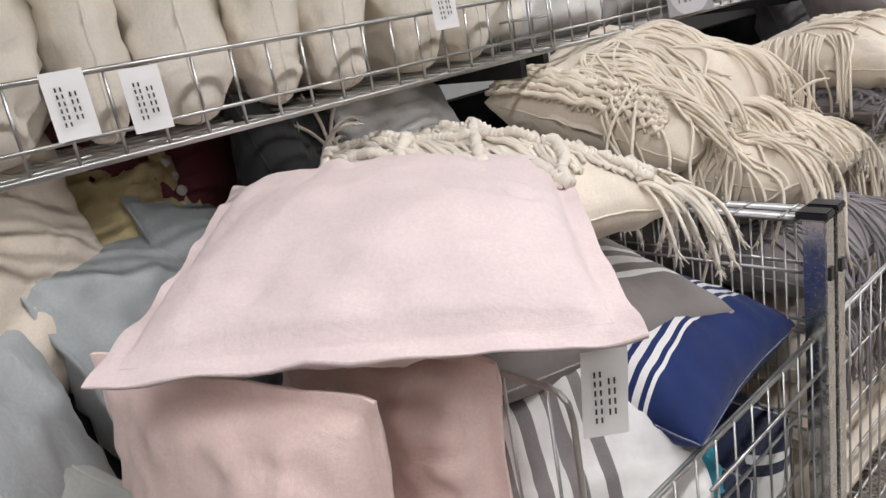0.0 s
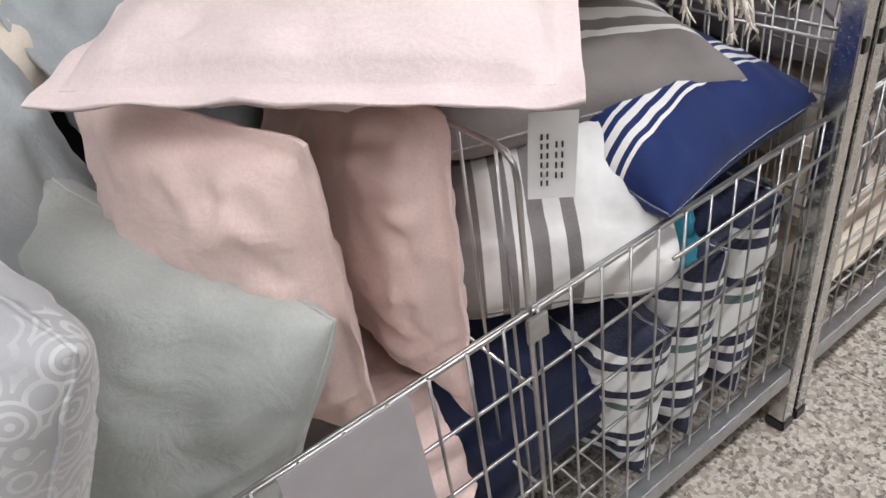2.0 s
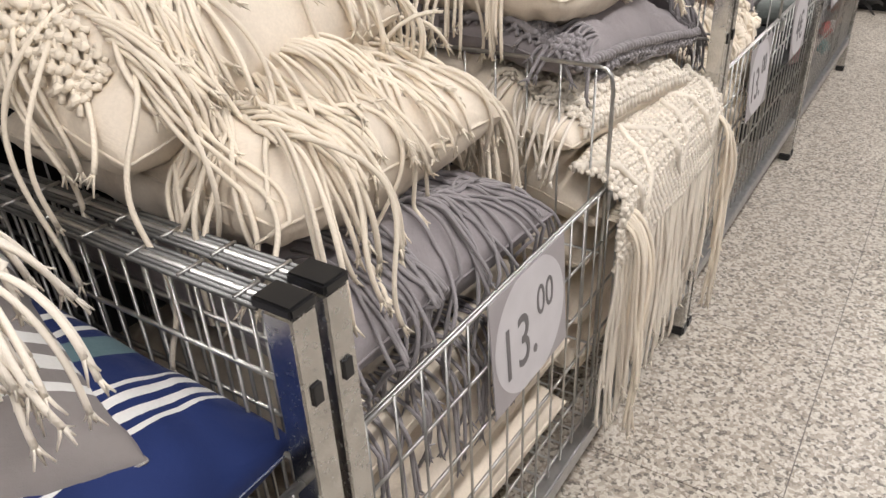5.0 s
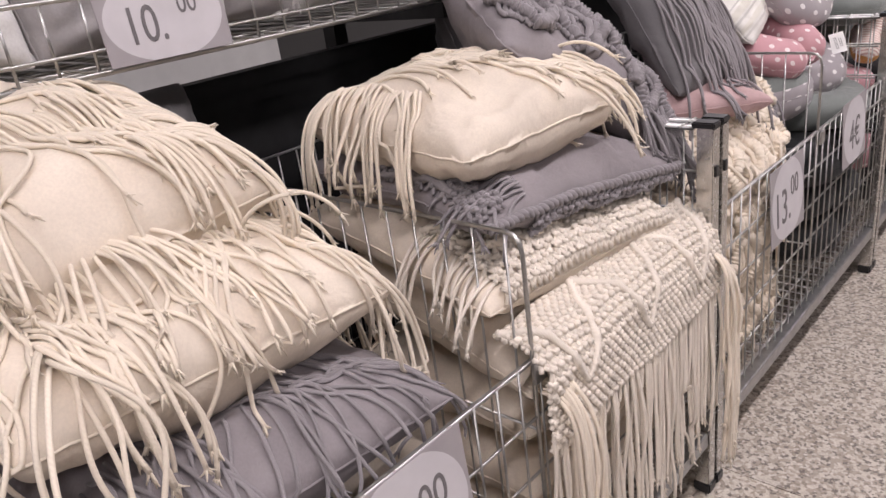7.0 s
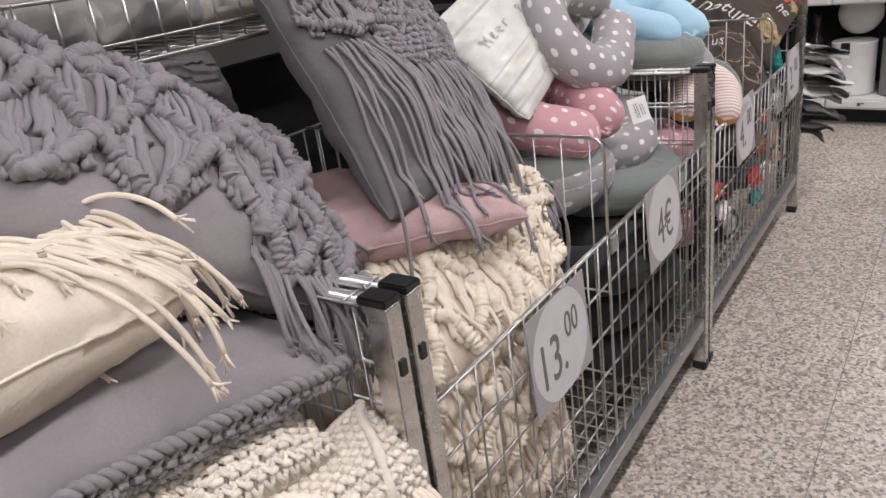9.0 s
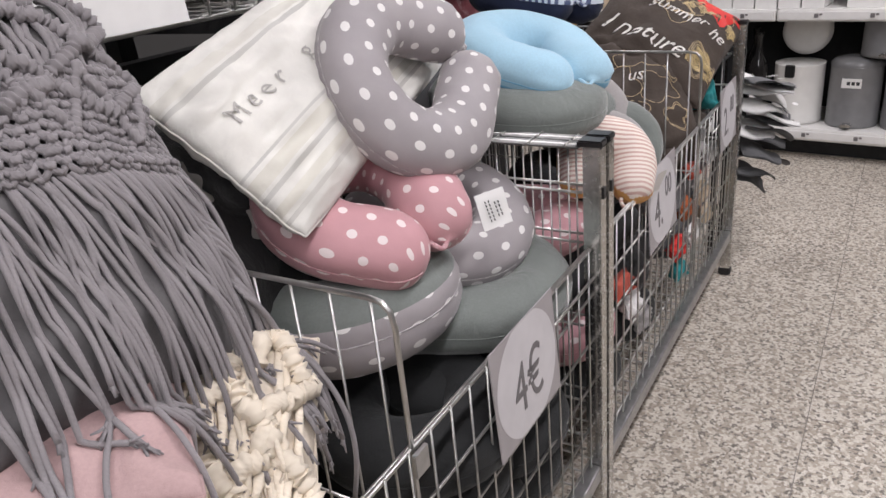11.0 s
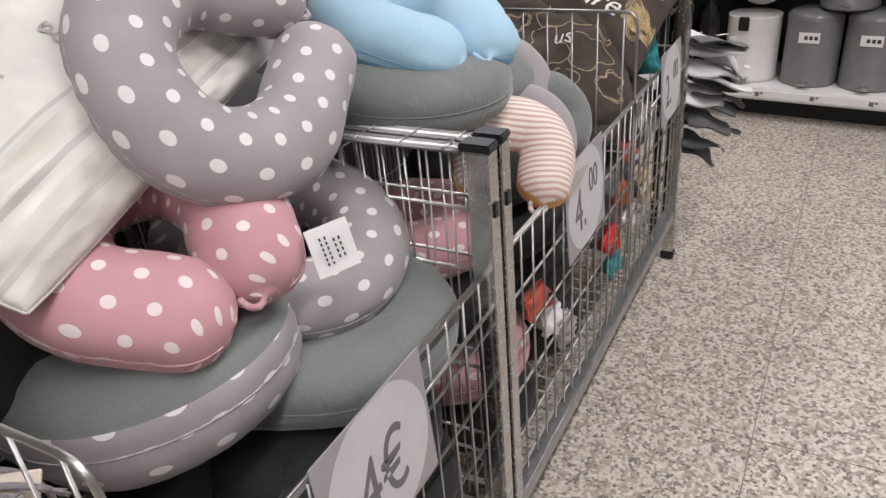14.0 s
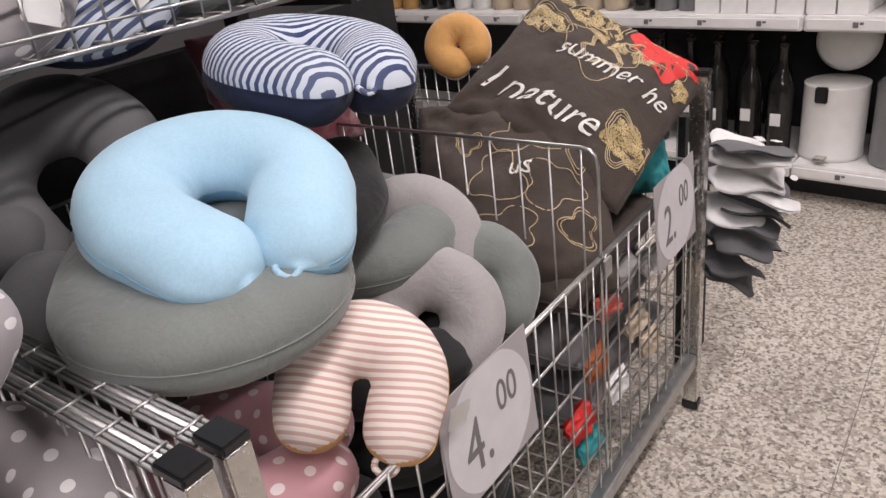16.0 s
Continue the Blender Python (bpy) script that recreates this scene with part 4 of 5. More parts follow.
Cushion("cushion", M["sage"], (0.082, 0.682, 0.597), (-0.370, 0.895, 0.230), (0.452, -0.029, 0.884), 0.570, 0.504, 0.192, "pale sage grey velvet cushion leaning in a bin", "cushion", "grey velvet cushions", seed=7)
Cushion("cushion", M["scroll"], (-0.105, 0.510, 0.820), (-0.324, 0.901, 0.278), (0.450, -0.051, 0.884), 0.493, 0.493, 0.193, "silver grey cushion with a printed scroll pattern", "cushion", "grey velvet cushions", seed=8)
Cushion("cushion", M["bluegrey"], (0.368, 1.032, 0.815), (0.726, 0.677, -0.036), (-0.280, 0.191, 0.920), 0.455, 0.478, 0.159, "blue grey crushed velvet cushion leaning back", "cushion", "grey velvet cushions", flange=0.06, seed=9, wrinkle=1.4)
Cushion("cushion", M["bluegrey"], (0.538, 1.115, 0.830), (0.775, 0.587, -0.194), (-0.182, 0.246, 0.920), 0.423, 0.445, 0.145, "blue grey crushed velvet cushion leaning back", "cushion", "grey velvet cushions", flange=0.06, seed=10, wrinkle=1.4)
Cushion("cushion", M["bluegrey"], (0.019, 0.791, 0.810), (0.782, 0.530, -0.086), (-0.283, 0.180, 0.922), 0.423, 0.444, 0.148, "blue grey crushed velvet cushion leaning back", "cushion", "grey velvet cushions", flange=0.06, seed=11, wrinkle=1.4)
Cushion("cushion", M["cream"], (0.113, 1.023, 1.036), (0.891, 0.326, -0.004), (-0.083, 0.241, 0.919), 0.445, 0.424, 0.170, "plain cream cushion at the back of a bin", "cushion", seed=12)
Cushion("cushion", M["yellow"], (0.376, 1.114, 1.006), (0.905, -0.081, 0.069), (0.014, 0.457, 0.874), 0.270, 0.292, 0.079, "small pale yellow ruffled cushion", "cushion", seed=13, wrinkle=2.5, flange=0.12)
wine = Cushion("cushion", M["wine"], (0.520, 1.206, 1.036), (0.947, 0.122, -0.024), (0.027, 0.153, 1.008), 0.446, 0.401, 0.145, "wine red velvet cushion edged with pompons", "cushion", seed=14)
pom = Soup()
for i in range(15):
    q = wine.at(-0.35 + 0.04 * math.sin(i), -0.95 + 1.9 * i / 14, 1)
    pom.lathe([(0.0001, -0.009), (0.0065, -0.0065), (0.009, 0), (0.0065, 0.0065), (0.0001, 0.009)], 10, (q[0], q[1], q[2] + 0.008))
part("pompon_trim", pom.mesh("pompon_trim", M["white"]), wine.ob, "white wool pompons")
Cushion("cushion", M["charcoal"], (0.697, 1.079, 0.986), (0.673, 0.726, 0.011), (-0.171, 0.144, 1.015), 0.440, 0.440, 0.143, "charcoal velvet cushion with a pale side", "cushion", seed=15)
for i, (z, mm) in enumerate(((0.30, "bluegrey"), (0.42, "bluegrey"))):
    Cushion("cushion", M[mm], (0.12, 0.74, z), (1, 0.1, 0), (0, 1, 0), 0.45, 0.5, 0.14, "blue grey velvet cushion low in a bin", "cushion", "grey velvet cushions", seed=20 + i)

knot_one = Cushion("cushion", M["cream"], (0.775, 0.735, 0.990), (0.966, -0.206, -0.122), (0.184, 0.974, 0.100), 0.422, 0.511, 0.111, "cream cushion with knotted macrame and tassels", "cushion", knot_group, seed=16)
Cushion("cushion", M["gs"], (0.805, 0.728, 0.801), (0.960, -0.260, -0.073), (0.266, 0.955, 0.138), 0.505, 0.505, 0.146, "grey cushion with white stripes", "cushion", stripe_group, seed=17, wrinkle=0.8)
Cushion("cushion", M["bl"], (0.893, 0.600, 0.722), (0.982, 0.097, -0.006), (-0.092, 0.960, 0.179), 0.400, 0.470, 0.145, "royal blue cushion with white stripes", "cushion", stripe_group, seed=18, wrinkle=0.7)
gw = Cushion("cushion", M["gw"], (0.685, 0.565, 0.640), (0.800, -0.523, 0.002), (0.407, 0.711, 0.475), 0.379, 0.350, 0.195, "white cushion with curved grey stripes", "cushion", stripe_group, seed=19, rounded=0.16)
tag_on(gw.ob, tuple(gw.m @ Vector(gw.up(0.86, -0.45, 0.002))), (0.8, 0.0, -0.5), (0.5, 0.1, 0.8), 0.045, 0.028, False, "sewn_label")
Cushion("cushion", M["navy"], (0.562, 0.660, 0.343), (1.002, 0.031, 0.075), (-0.029, 0.989, 0.246), 0.305, 0.517, 0.282, "dark navy cushion pressed against the mesh", "cushion", stripe_group, seed=22)
for i, (px, pz, h) in enumerate(((0.74, 0.32, 0.24), (0.86, 0.36, 0.30), (0.99, 0.38, 0.32))):
    Cushion("cushion", M["nw"], (px, 0.56, pz), (0.1, 1, 0), (0.12, 0.0, 1), 0.40, h * 1.3, 0.15, "white cushion with navy and green stripes standing on edge", "cushion", stripe_group, seed=23 + i)
Cushion("cushion", M["navy"], (0.960, 0.627, 0.540), (0.996, 0.044, -0.128), (-0.034, 0.993, 0.148), 0.244, 0.466, 0.155, "dark navy cushion pressed against the mesh", "cushion", stripe_group, seed=28)
Cushion("cloth", M["turquoise"], (0.827, 0.414, 0.568), (0.169, -0.039, -1.010), (1.006, 0.029, 0.167), 0.127, 0.040, 0.023, "strip of turquoise fabric hanging over the bin edge", "cloth", seed=29, n=14)

Cushion("cushion", M["white"], (0.951, 1.106, 0.998), (0.997, 0.127, -0.025), (0.011, 0.466, 0.820), 0.358, 0.358, 0.147, "white cushion at the back of a bin", "cushion", seed=140)

# ---- bin two: fringed cushions ----
cr_a = Cushion("cushion", M["cream"], (1.330, 0.790, 1.030), (1.000, 0.040, 0.100), (-0.030, 0.960, 0.290), 0.498, 0.459, 0.179, "cream cushion with long cotton fringes on a pile", "cushion", knot_group, seed=30)
cr_b = Cushion("cushion", M["cream"], (1.400, 0.677, 0.875), (0.996, 0.050, -0.093), (-0.028, 1.000, 0.056), 0.511, 0.470, 0.174, "cream cushion with long cotton fringes on a pile", "cushion", knot_group, seed=31)
gr_c = Cushion("cushion", M["mauve"], (1.409, 0.620, 0.724), (0.998, -0.001, -0.073), (-0.006, 1.001, 0.075), 0.533, 0.492, 0.133, "mauve grey cushion with grey fringes", "cushion", knot_group, seed=32)
gr_d = Cushion("cushion", M["cream"], (1.408, 0.627, 0.559), (0.999, 0.028, -0.042), (-0.028, 1.000, -0.004), 0.559, 0.496, 0.155, "cream cushion under a grey fringed cushion", "cushion", knot_group, seed=33)
for i, z in enumerate((0.42, 0.28)):
    Cushion("cushion", M["cream"], (1.44, 0.60, z), (1, 0.0, 0), (0.0, 1, 0), 0.58, 0.48, 0.16, "plain cream cushion low in a bin", "cushion", seed=34 + i)
Cushion("cushion", M["slate"], (1.595, 1.111, 0.906), (0.999, 0.031, -0.040), (0.023, 0.397, 0.901), 0.449, 0.385, 0.139, "slate grey cushion at the back of a bin", "cushion", seed=36)

cr_t = Cushion("cushion", M["cream"], (2.040, 0.640, 0.982), (0.985, -0.080, 0.020), (0.110, 0.985, 0.060), 0.445, 0.430, 0.145, "cream cushion with a fringed macrame border", "cushion", knot_group, seed=37, power=0.36, rounded=0.10)
gr_m = Cushion("cushion", M["mauve"], (2.115, 0.638, 0.866), (0.990, -0.060, -0.120), (0.045, 0.981, 0.087), 0.597, 0.474, 0.112, "mauve grey cushion edged with knotted cord", "cushion", knot_group, seed=38, sag=0.01)
ma_b = Cushion("cushion", M["cream"], (2.069, 0.622, 0.768), (0.998, -0.054, -0.074), (0.048, 0.972, 0.188), 0.557, 0.474, 0.134, "cream cushion covered with openwork macrame", "cushion", knot_group, seed=39)
ma_c = Cushion("cushion", M["cream"], (2.117, 0.600, 0.648), (0.999, -0.004, -0.044), (0.009, 0.952, 0.251), 0.618, 0.495, 0.155, "cream macrame cushion with long fringe over the rail", "cushion", knot_group, seed=40)
for i, z in enumerate((0.50, 0.37, 0.26)):
    Cushion("cushion", M["cream"], (2.11, 0.62, z), (1, 0.0, 0), (0.0, 1, 0), 0.58, 0.46, 0.15, "plain cream cushion low in a bin", "cushion", seed=41 + i)
g_mac = Cushion("cushion", M["mauve"], (2.370, 0.674, 1.021), (0.804, -0.193, -0.559), (0.432, 0.809, 0.390), 0.555, 0.452, 0.144, "mauve grey cushion with thick knotted macrame", "cushion", knot_group, seed=44)

# ---- bin three: leaning macrame cushion and spotted neck pillows ----
lean = Cushion("cushion", M["slate"], (2.885, 0.667, 1.033), (0.946, 0.027, -0.151), (-0.114, 0.543, 0.829), 0.445, 0.506, 0.131, "slate grey cushion with macrame and long grey fringe leaning back", "cushion", knot_group, seed=45)
Cushion("cushion", M["slate"], (2.592, 0.976, 0.988), (0.947, 0.096, -0.127), (0.025, 0.417, 0.892), 0.429, 0.368, 0.143, "slate grey cushion at the back of a bin", "cushion", seed=46)
Cushion("cushion", M["dusty"], (2.787, 0.674, 0.828), (0.801, -0.599, -0.027), (0.599, 0.802, 0.007), 0.447, 0.427, 0.102, "dusty pink cushion under a macrame cushion", "cushion", seed=47)
cm_a = Cushion("cushion", M["cream"], (2.759, 0.574, 0.688), (0.946, -0.202, -0.143), (0.163, 0.863, 0.473), 0.428, 0.428, 0.163, "cream cushion with thick macrame bunched in a bin", "cushion", knot_group, seed=48)
cm_b = Cushion("cushion", M["cream"], (2.951, 0.583, 0.697), (0.553, -0.798, 0.006), (0.711, 0.465, 0.522), 0.345, 0.304, 0.173, "cream cushion with thick macrame bunched in a bin", "cushion", knot_group, seed=49)
cm_c = Cushion("cushion", M["cream"], (2.729, 0.555, 0.508), (1.001, 0.002, 0.019), (0.029, 0.375, 0.940), 0.570, 0.367, 0.285, "cream cushion with thick macrame bunched in a bin", "cushion", knot_group, seed=50)
cm_d = Cushion("cushion", M["cream"], (2.778, 0.562, 0.283), (1.000, -0.002, -0.024), (0.023, 0.416, 0.893), 0.594, 0.266, 0.287, "cream cushion with thick macrame bunched in a bin", "cushion", knot_group, seed=51)

meer = Cushion("cushion", M["meer"], (3.453, 0.713, 1.049), (0.961, 0.150, 0.232), (-0.273, 0.644, 0.715), 0.600, 0.300, 0.100, "ivory striped cushion printed with grey letters", "cushion", seed=52, pinch=0.05, n=76)
for k, letter in enumerate("Meer g"):
    if letter != " ":
        meer.print_mesh(text_flat(letter, 0.044, 0.0003), -0.78 + 0.125 * k, 0.21, M["greyprint"], "letter", lift=0.0022)
floral = Cushion("cushion", M["black"], (3.215, 0.800, 0.880), (0.960, 0.080, -0.200), (-0.120, 0.560, 0.800), 0.400, 0.420, 0.110, "black cushion printed with pale flowers", "cushion", seed=55)
for a, b, size in ((-0.62, 0.34, 0.044), (-0.26, 0.12, 0.044), (-0.72, 0.80, 0.034), (0.30, -0.35, 0.040)):
    turn = 6.0 * a
    ring = [(size * (0.88 + 0.14 * math.cos(5 * t + turn)) * math.cos(t), size * (0.88 + 0.14 * math.cos(5 * t + turn)) * math.sin(t), 0) for t in np.linspace(0, 2 * math.pi, 50, endpoint=False)]
    flower = mesh_of("flower", [(0, 0, 0)] + ring, [(0, 1 + k, 1 + (k + 1) % 50) for k in range(50)])
    floral.print_mesh(flower, a, b, M["greyprint"], "flower", lift=0.004)
neck_pillow("neck_pillow", (3.586, 0.593, 1.027), (-0.116, -0.831, 0.537), (0.948, -0.225, 0.225), "grey neck pillow with white spots", [M["dotgrey"]], 0.173, 0.060, seed=1)
np_pink = neck_pillow("neck_pillow", (3.395, 0.583, 0.852), (-0.207, -0.406, 0.885), (-0.080, -0.963, -0.273), "dusty pink neck pillow with white spots", [M["dotpink"]], 0.171, 0.068, seed=2)
tag_on(np_pink, (3.491, 0.432, 0.835), (0.847, -0.509, 0.074), (0.286, 0.306, 0.887), 0.053, 0.058)
neck_pillow("neck_pillow", (3.570, 0.620, 0.757), (-0.147, -0.377, 0.912), (-0.912, 0.389, 0.122), "grey neck pillow with white spots", [M["dotgrey"]], 0.17, 0.06, seed=3)
neck_pillow("neck_pillow", (3.554, 0.579, 0.634), (-0.022, -0.088, 0.993), (-0.875, 0.478, 0.029), "grey green plush neck pillow", [M["greygreen"]], 0.195, 0.068, seed=4)
neck_pillow("neck_pillow", (3.351, 0.681, 0.691), (-0.009, 0.113, 0.990), (-0.474, 0.874, -0.032), "neck pillow, grey green above and spotted below", [M["greygreen"], M["dotgrey"]], 0.184, 0.078, seed=5, split=0.42, flat=1.0)
# filler pillows; their near-black colour stands in for shade inside the bin
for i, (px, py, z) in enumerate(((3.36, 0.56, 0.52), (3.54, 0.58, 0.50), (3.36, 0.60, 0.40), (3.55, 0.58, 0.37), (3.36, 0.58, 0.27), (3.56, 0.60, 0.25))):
    neck_pillow("neck_pillow", (px, py, z), (0.03, -0.03, 1), (0.5 - i * 0.2, 0.8, 0), "filler neck pillow low in a bin, coloured near black for shade", [M["charcoal"]], 0.18, 0.068, seed=6 + i, loop=False)

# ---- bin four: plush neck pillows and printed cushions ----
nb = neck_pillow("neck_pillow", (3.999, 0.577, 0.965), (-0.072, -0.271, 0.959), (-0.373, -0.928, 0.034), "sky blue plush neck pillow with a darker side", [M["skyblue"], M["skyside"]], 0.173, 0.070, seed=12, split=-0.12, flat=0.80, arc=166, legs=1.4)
tag_on(nb, (4.066, 0.478, 0.898), (0.552, -0.799, -0.009), (0.036, 0.014, 0.999), 0.032, 0.063)
neck_pillow("neck_pillow", (3.958, 0.642, 0.894), (0.000, -0.101, 0.993), (0.142, 0.989, -0.024), "grey green plush neck pillow on the bin rail", [M["greygreen"]], 0.182, 0.064, seed=13, loop=False)
neck_pillow("neck_pillow", (4.303, 0.687, 1.059), (0.067, -0.161, 0.981), (-0.311, -0.948, 0.050), "neck pillow with navy and white stripes", [M["navystripe"], M["darknavy"]], 0.167, 0.068, seed=14, split=-0.05)
pk = neck_pillow("neck_pillow", (4.000, 0.425, 0.728), (-0.534, -0.483, 0.694), (-0.470, -0.060, -0.875), "small pink striped neck pillow with tan backing", [M["pinkstripe"], M["tan"]], 0.111, 0.050, seed=15, split=0.0, arc=147, legs=1.35, capped=1.1)
tag_on(pk, (4.083, 0.335, 0.686), (0.902, -0.352, 0.069), (-0.362, -0.180, 0.920), 0.030, 0.058, False)
tag_on(pk, (4.020, 0.477, 0.827), (0.703, -0.700, 0.083), (0.522, 0.407, 0.576), 0.052, 0.047, True)
neck_pillow("neck_pillow", (4.350, 0.615, 0.712), (-0.735, -0.438, 0.439), (0.060, 0.180, -1.007), "light grey plush neck pillow standing on edge", [M["lightgrey"]], 0.13, 0.056, seed=16, loop=False)
neck_pillow("neck_pillow", (4.258, 0.513, 0.648), (-0.601, -0.587, 0.537), (0.260, 0.279, -1.017), "two-tone grey neck pillow standing on edge", [M["lightgrey"], M["greygreen"]], 0.125, 0.054, seed=17, loop=False)
neck_pillow("neck_pillow", (4.395, 0.502, 0.652), (-0.486, -0.690, 0.433), (0.261, 0.279, -1.017), "grey green neck pillow standing on edge", [M["greygreen"]], 0.11, 0.05, seed=18, loop=False)
for i, (q, nrm, op, mm) in enumerate((((3.994, 0.978, 0.918), (-0.482, -0.587, 0.532), (-0.043, -0.019, -0.999), "felt_grey"), ((4.228, 0.729, 0.889), (-0.159, -0.181, 1.011), (1.001, 0.293, -0.047), "black"), ((4.338, 0.727, 0.780), (-0.062, -0.081, 1.005), (0.503, 0.998, -0.038), "greygreen"), ((3.825, 0.955, 0.856), (-0.267, -0.484, 0.821), (0.999, -0.004, -0.043), "felt_grey"))):
    neck_pillow("neck_pillow", q, nrm, op, "dark plush neck pillow at the back of a bin", [M[mm]], 0.17, 0.064, seed=20 + i, loop=False)
# filler again; the charcoal ones carry the bin's shade in their colour
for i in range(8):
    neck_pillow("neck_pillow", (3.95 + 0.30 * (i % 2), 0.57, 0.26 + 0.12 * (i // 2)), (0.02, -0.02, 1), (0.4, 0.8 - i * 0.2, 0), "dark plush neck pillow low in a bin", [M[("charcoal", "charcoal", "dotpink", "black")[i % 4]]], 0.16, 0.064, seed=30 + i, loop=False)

brown = Cushion("cushion", M["brown"], (4.896, 0.558, 0.867), (0.095, -0.887, -0.473), (0.829, 0.069, 0.504), 0.431, 0.431, 0.144, "dark brown cushion printed with gold patterns and white script", "cushion", "printed brown cushions", seed=53)
brown_b = Cushion("cushion", M["brown"], (4.678, 0.600, 0.715), (0.544, -0.803, -0.107), (0.571, 0.456, 0.679), 0.413, 0.434, 0.155, "dark brown cushion printed with gold outlines", "cushion", "printed brown cushions", seed=54)
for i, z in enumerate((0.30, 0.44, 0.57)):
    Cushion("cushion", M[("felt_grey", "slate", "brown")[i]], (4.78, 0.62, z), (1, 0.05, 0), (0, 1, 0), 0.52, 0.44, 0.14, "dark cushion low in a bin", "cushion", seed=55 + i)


def blotch(name, rx, ry, seed, n=40):
    rnd = random.Random(seed)
    ph = [rnd.uniform(0, 6.28) for _ in range(4)]
    pts = [(0.0, 0.0, 0.0)]
    for i in range(n):
        t = 2 * math.pi * i / n
        k = 1 + 0.16 * math.sin(3 * t + ph[0]) + 0.10 * math.sin(5 * t + ph[1]) + 0.06 * math.sin(9 * t + ph[2])
        pts.append((rx * k * math.cos(t), ry * k * math.sin(t), 0.0))
    return mesh_of(name, pts, [(0, 1 + i, 1 + (i + 1) % n) for i in range(n)], M["gold"])


def outline(c, rx, ry, a, b, seed, mat, name="gold_outline", turns=1.0, r=0.0011):
    rnd = random.Random(seed)
    ph = [rnd.uniform(0, 6.28) for _ in range(3)]
    s = Soup()
    q = []
    for i in range(int(46 * turns) + 1):
        t = 2 * math.pi * i / 46
        k = (1 + 0.22 * math.sin(3 * t + ph[0]) + 0.12 * math.sin(5 * t + ph[1])) * (1 - 0.3 * i / (46 * turns) * (turns > 1))
        q.append(c.up(max(-0.97, min(0.97, a + rx * k * math.cos(t) / (c.w / 2))), max(-0.97, min(0.97, b + ry * k * math.sin(t) / (c.h / 2))), 0.001))
    s.tube(q, r, 4)
    return part(name, s.mesh(name, mat), c.ob)


for i, (a, b, rx, ry, mm) in enumerate(((-0.72, 0.40, 0.048, 0.035, "gold"), (-0.24, 0.76, 0.060, 0.040, "gold"), (0.55, 0.70, 0.080, 0.056, "red"), (0.76, -0.45, 0.055, 0.040, "gold"), (0.02, 0.50, 0.040, 0.022, "gold"), (-0.76, 0.84, 0.040, 0.022, "gold"), (0.88, 0.42, 0.020, 0.025, "gold"), (0.40, 0.45, 0.025, 0.018, "gold"))):
    brown.print_mesh(blotch("printed_patch", rx, ry, 60 + i), a, b, M[mm], "printed_patch")
for i, (a, b, rx, ry, tn) in enumerate(((0.0, 0.28, 0.085, 0.065, 1), (0.02, 0.28, 0.05, 0.04, 3.5), (0.74, -0.45, 0.06, 0.05, 3), (-0.68, 0.42, 0.06, 0.045, 2), (-0.2, 0.74, 0.075, 0.05, 2), (0.5, 0.66, 0.07, 0.05, 2))):
    outline(brown, rx, ry, a, b, 70 + i, M["goldline"], turns=tn)
for body, a, b, sz in (("l nature", -0.20, -0.54, 0.085), ("summer he", 0.23, 0.14, 0.060)):
    me = text_flat(body, sz, 0.0003, italic=0.35)
    brown.print_mesh(me, a, b, M["whiteprint"], "lettering", lift=0.0022)
for i, (a, b, rx, ry, tn) in enumerate(((0.35, -0.1, 0.06, 0.05, 1), (-0.2, 0.0, 0.05, 0.06, 1), (0.65, 0.3, 0.04, 0.05, 2), (0.1, 0.45, 0.07, 0.04, 1), (0.6, -0.5, 0.04, 0.04, 2), (-0.5, 0.4, 0.03, 0.03, 2), (-0.1, -0.5, 0.06, 0.04, 1))):
    outline(brown_b, rx, ry, a, b, 80 + i, M["goldline"], turns=tn)
brown_b.print_mesh(text_flat("us", 0.055, 0.0003, italic=0.35), 0.0, 0.1, M["whiteprint"], "lettering", lift=0.0022)
Cushion("cushion", M["teal"], (5.021, 0.512, 0.704), (0.697, -0.703, -0.010), (0.323, 0.307, 0.889), 0.206, 0.227, 0.082, "teal cushion at the end of a bin", "cushion", seed=58)
neck_pillow("neck_pillow", (4.908, 0.856, 0.947), (-0.682, -0.388, 0.533), (-0.317, -0.606, -0.377), "tan and striped neck pillow at the back of a bin", [M["tan"], M["pinkstripe"]], 0.078, 0.037, seed=40, loop=False)
for i, (px, pz, mm) in enumerate(((4.52, 0.33, "red"), (4.60, 0.42, "orange"), (4.70, 0.30, "paper"), (4.66, 0.52, "coral"), (4.80, 0.40, "sand"), (4.90, 0.50, "paper"), (4.56, 0.24, "teal"), (4.88, 0.30, "sand"), (4.75, 0.55, "lightgrey"), (4.18, 0.28, "lightgrey"), (4.02, 0.45, "coral"), (4.10, 0.36, "paper"))):
    Cushion("fabric_pack", M[mm], (px, 0.395, pz), (1, 0, 0.2 - 0.1 * (i % 4)), (0.1, 0.25, 0.9), 0.09, 0.05, 0.03, "small folded coloured fabric pack behind the mesh", "fabric pack", "fabric packs", seed=90 + i, n=12)

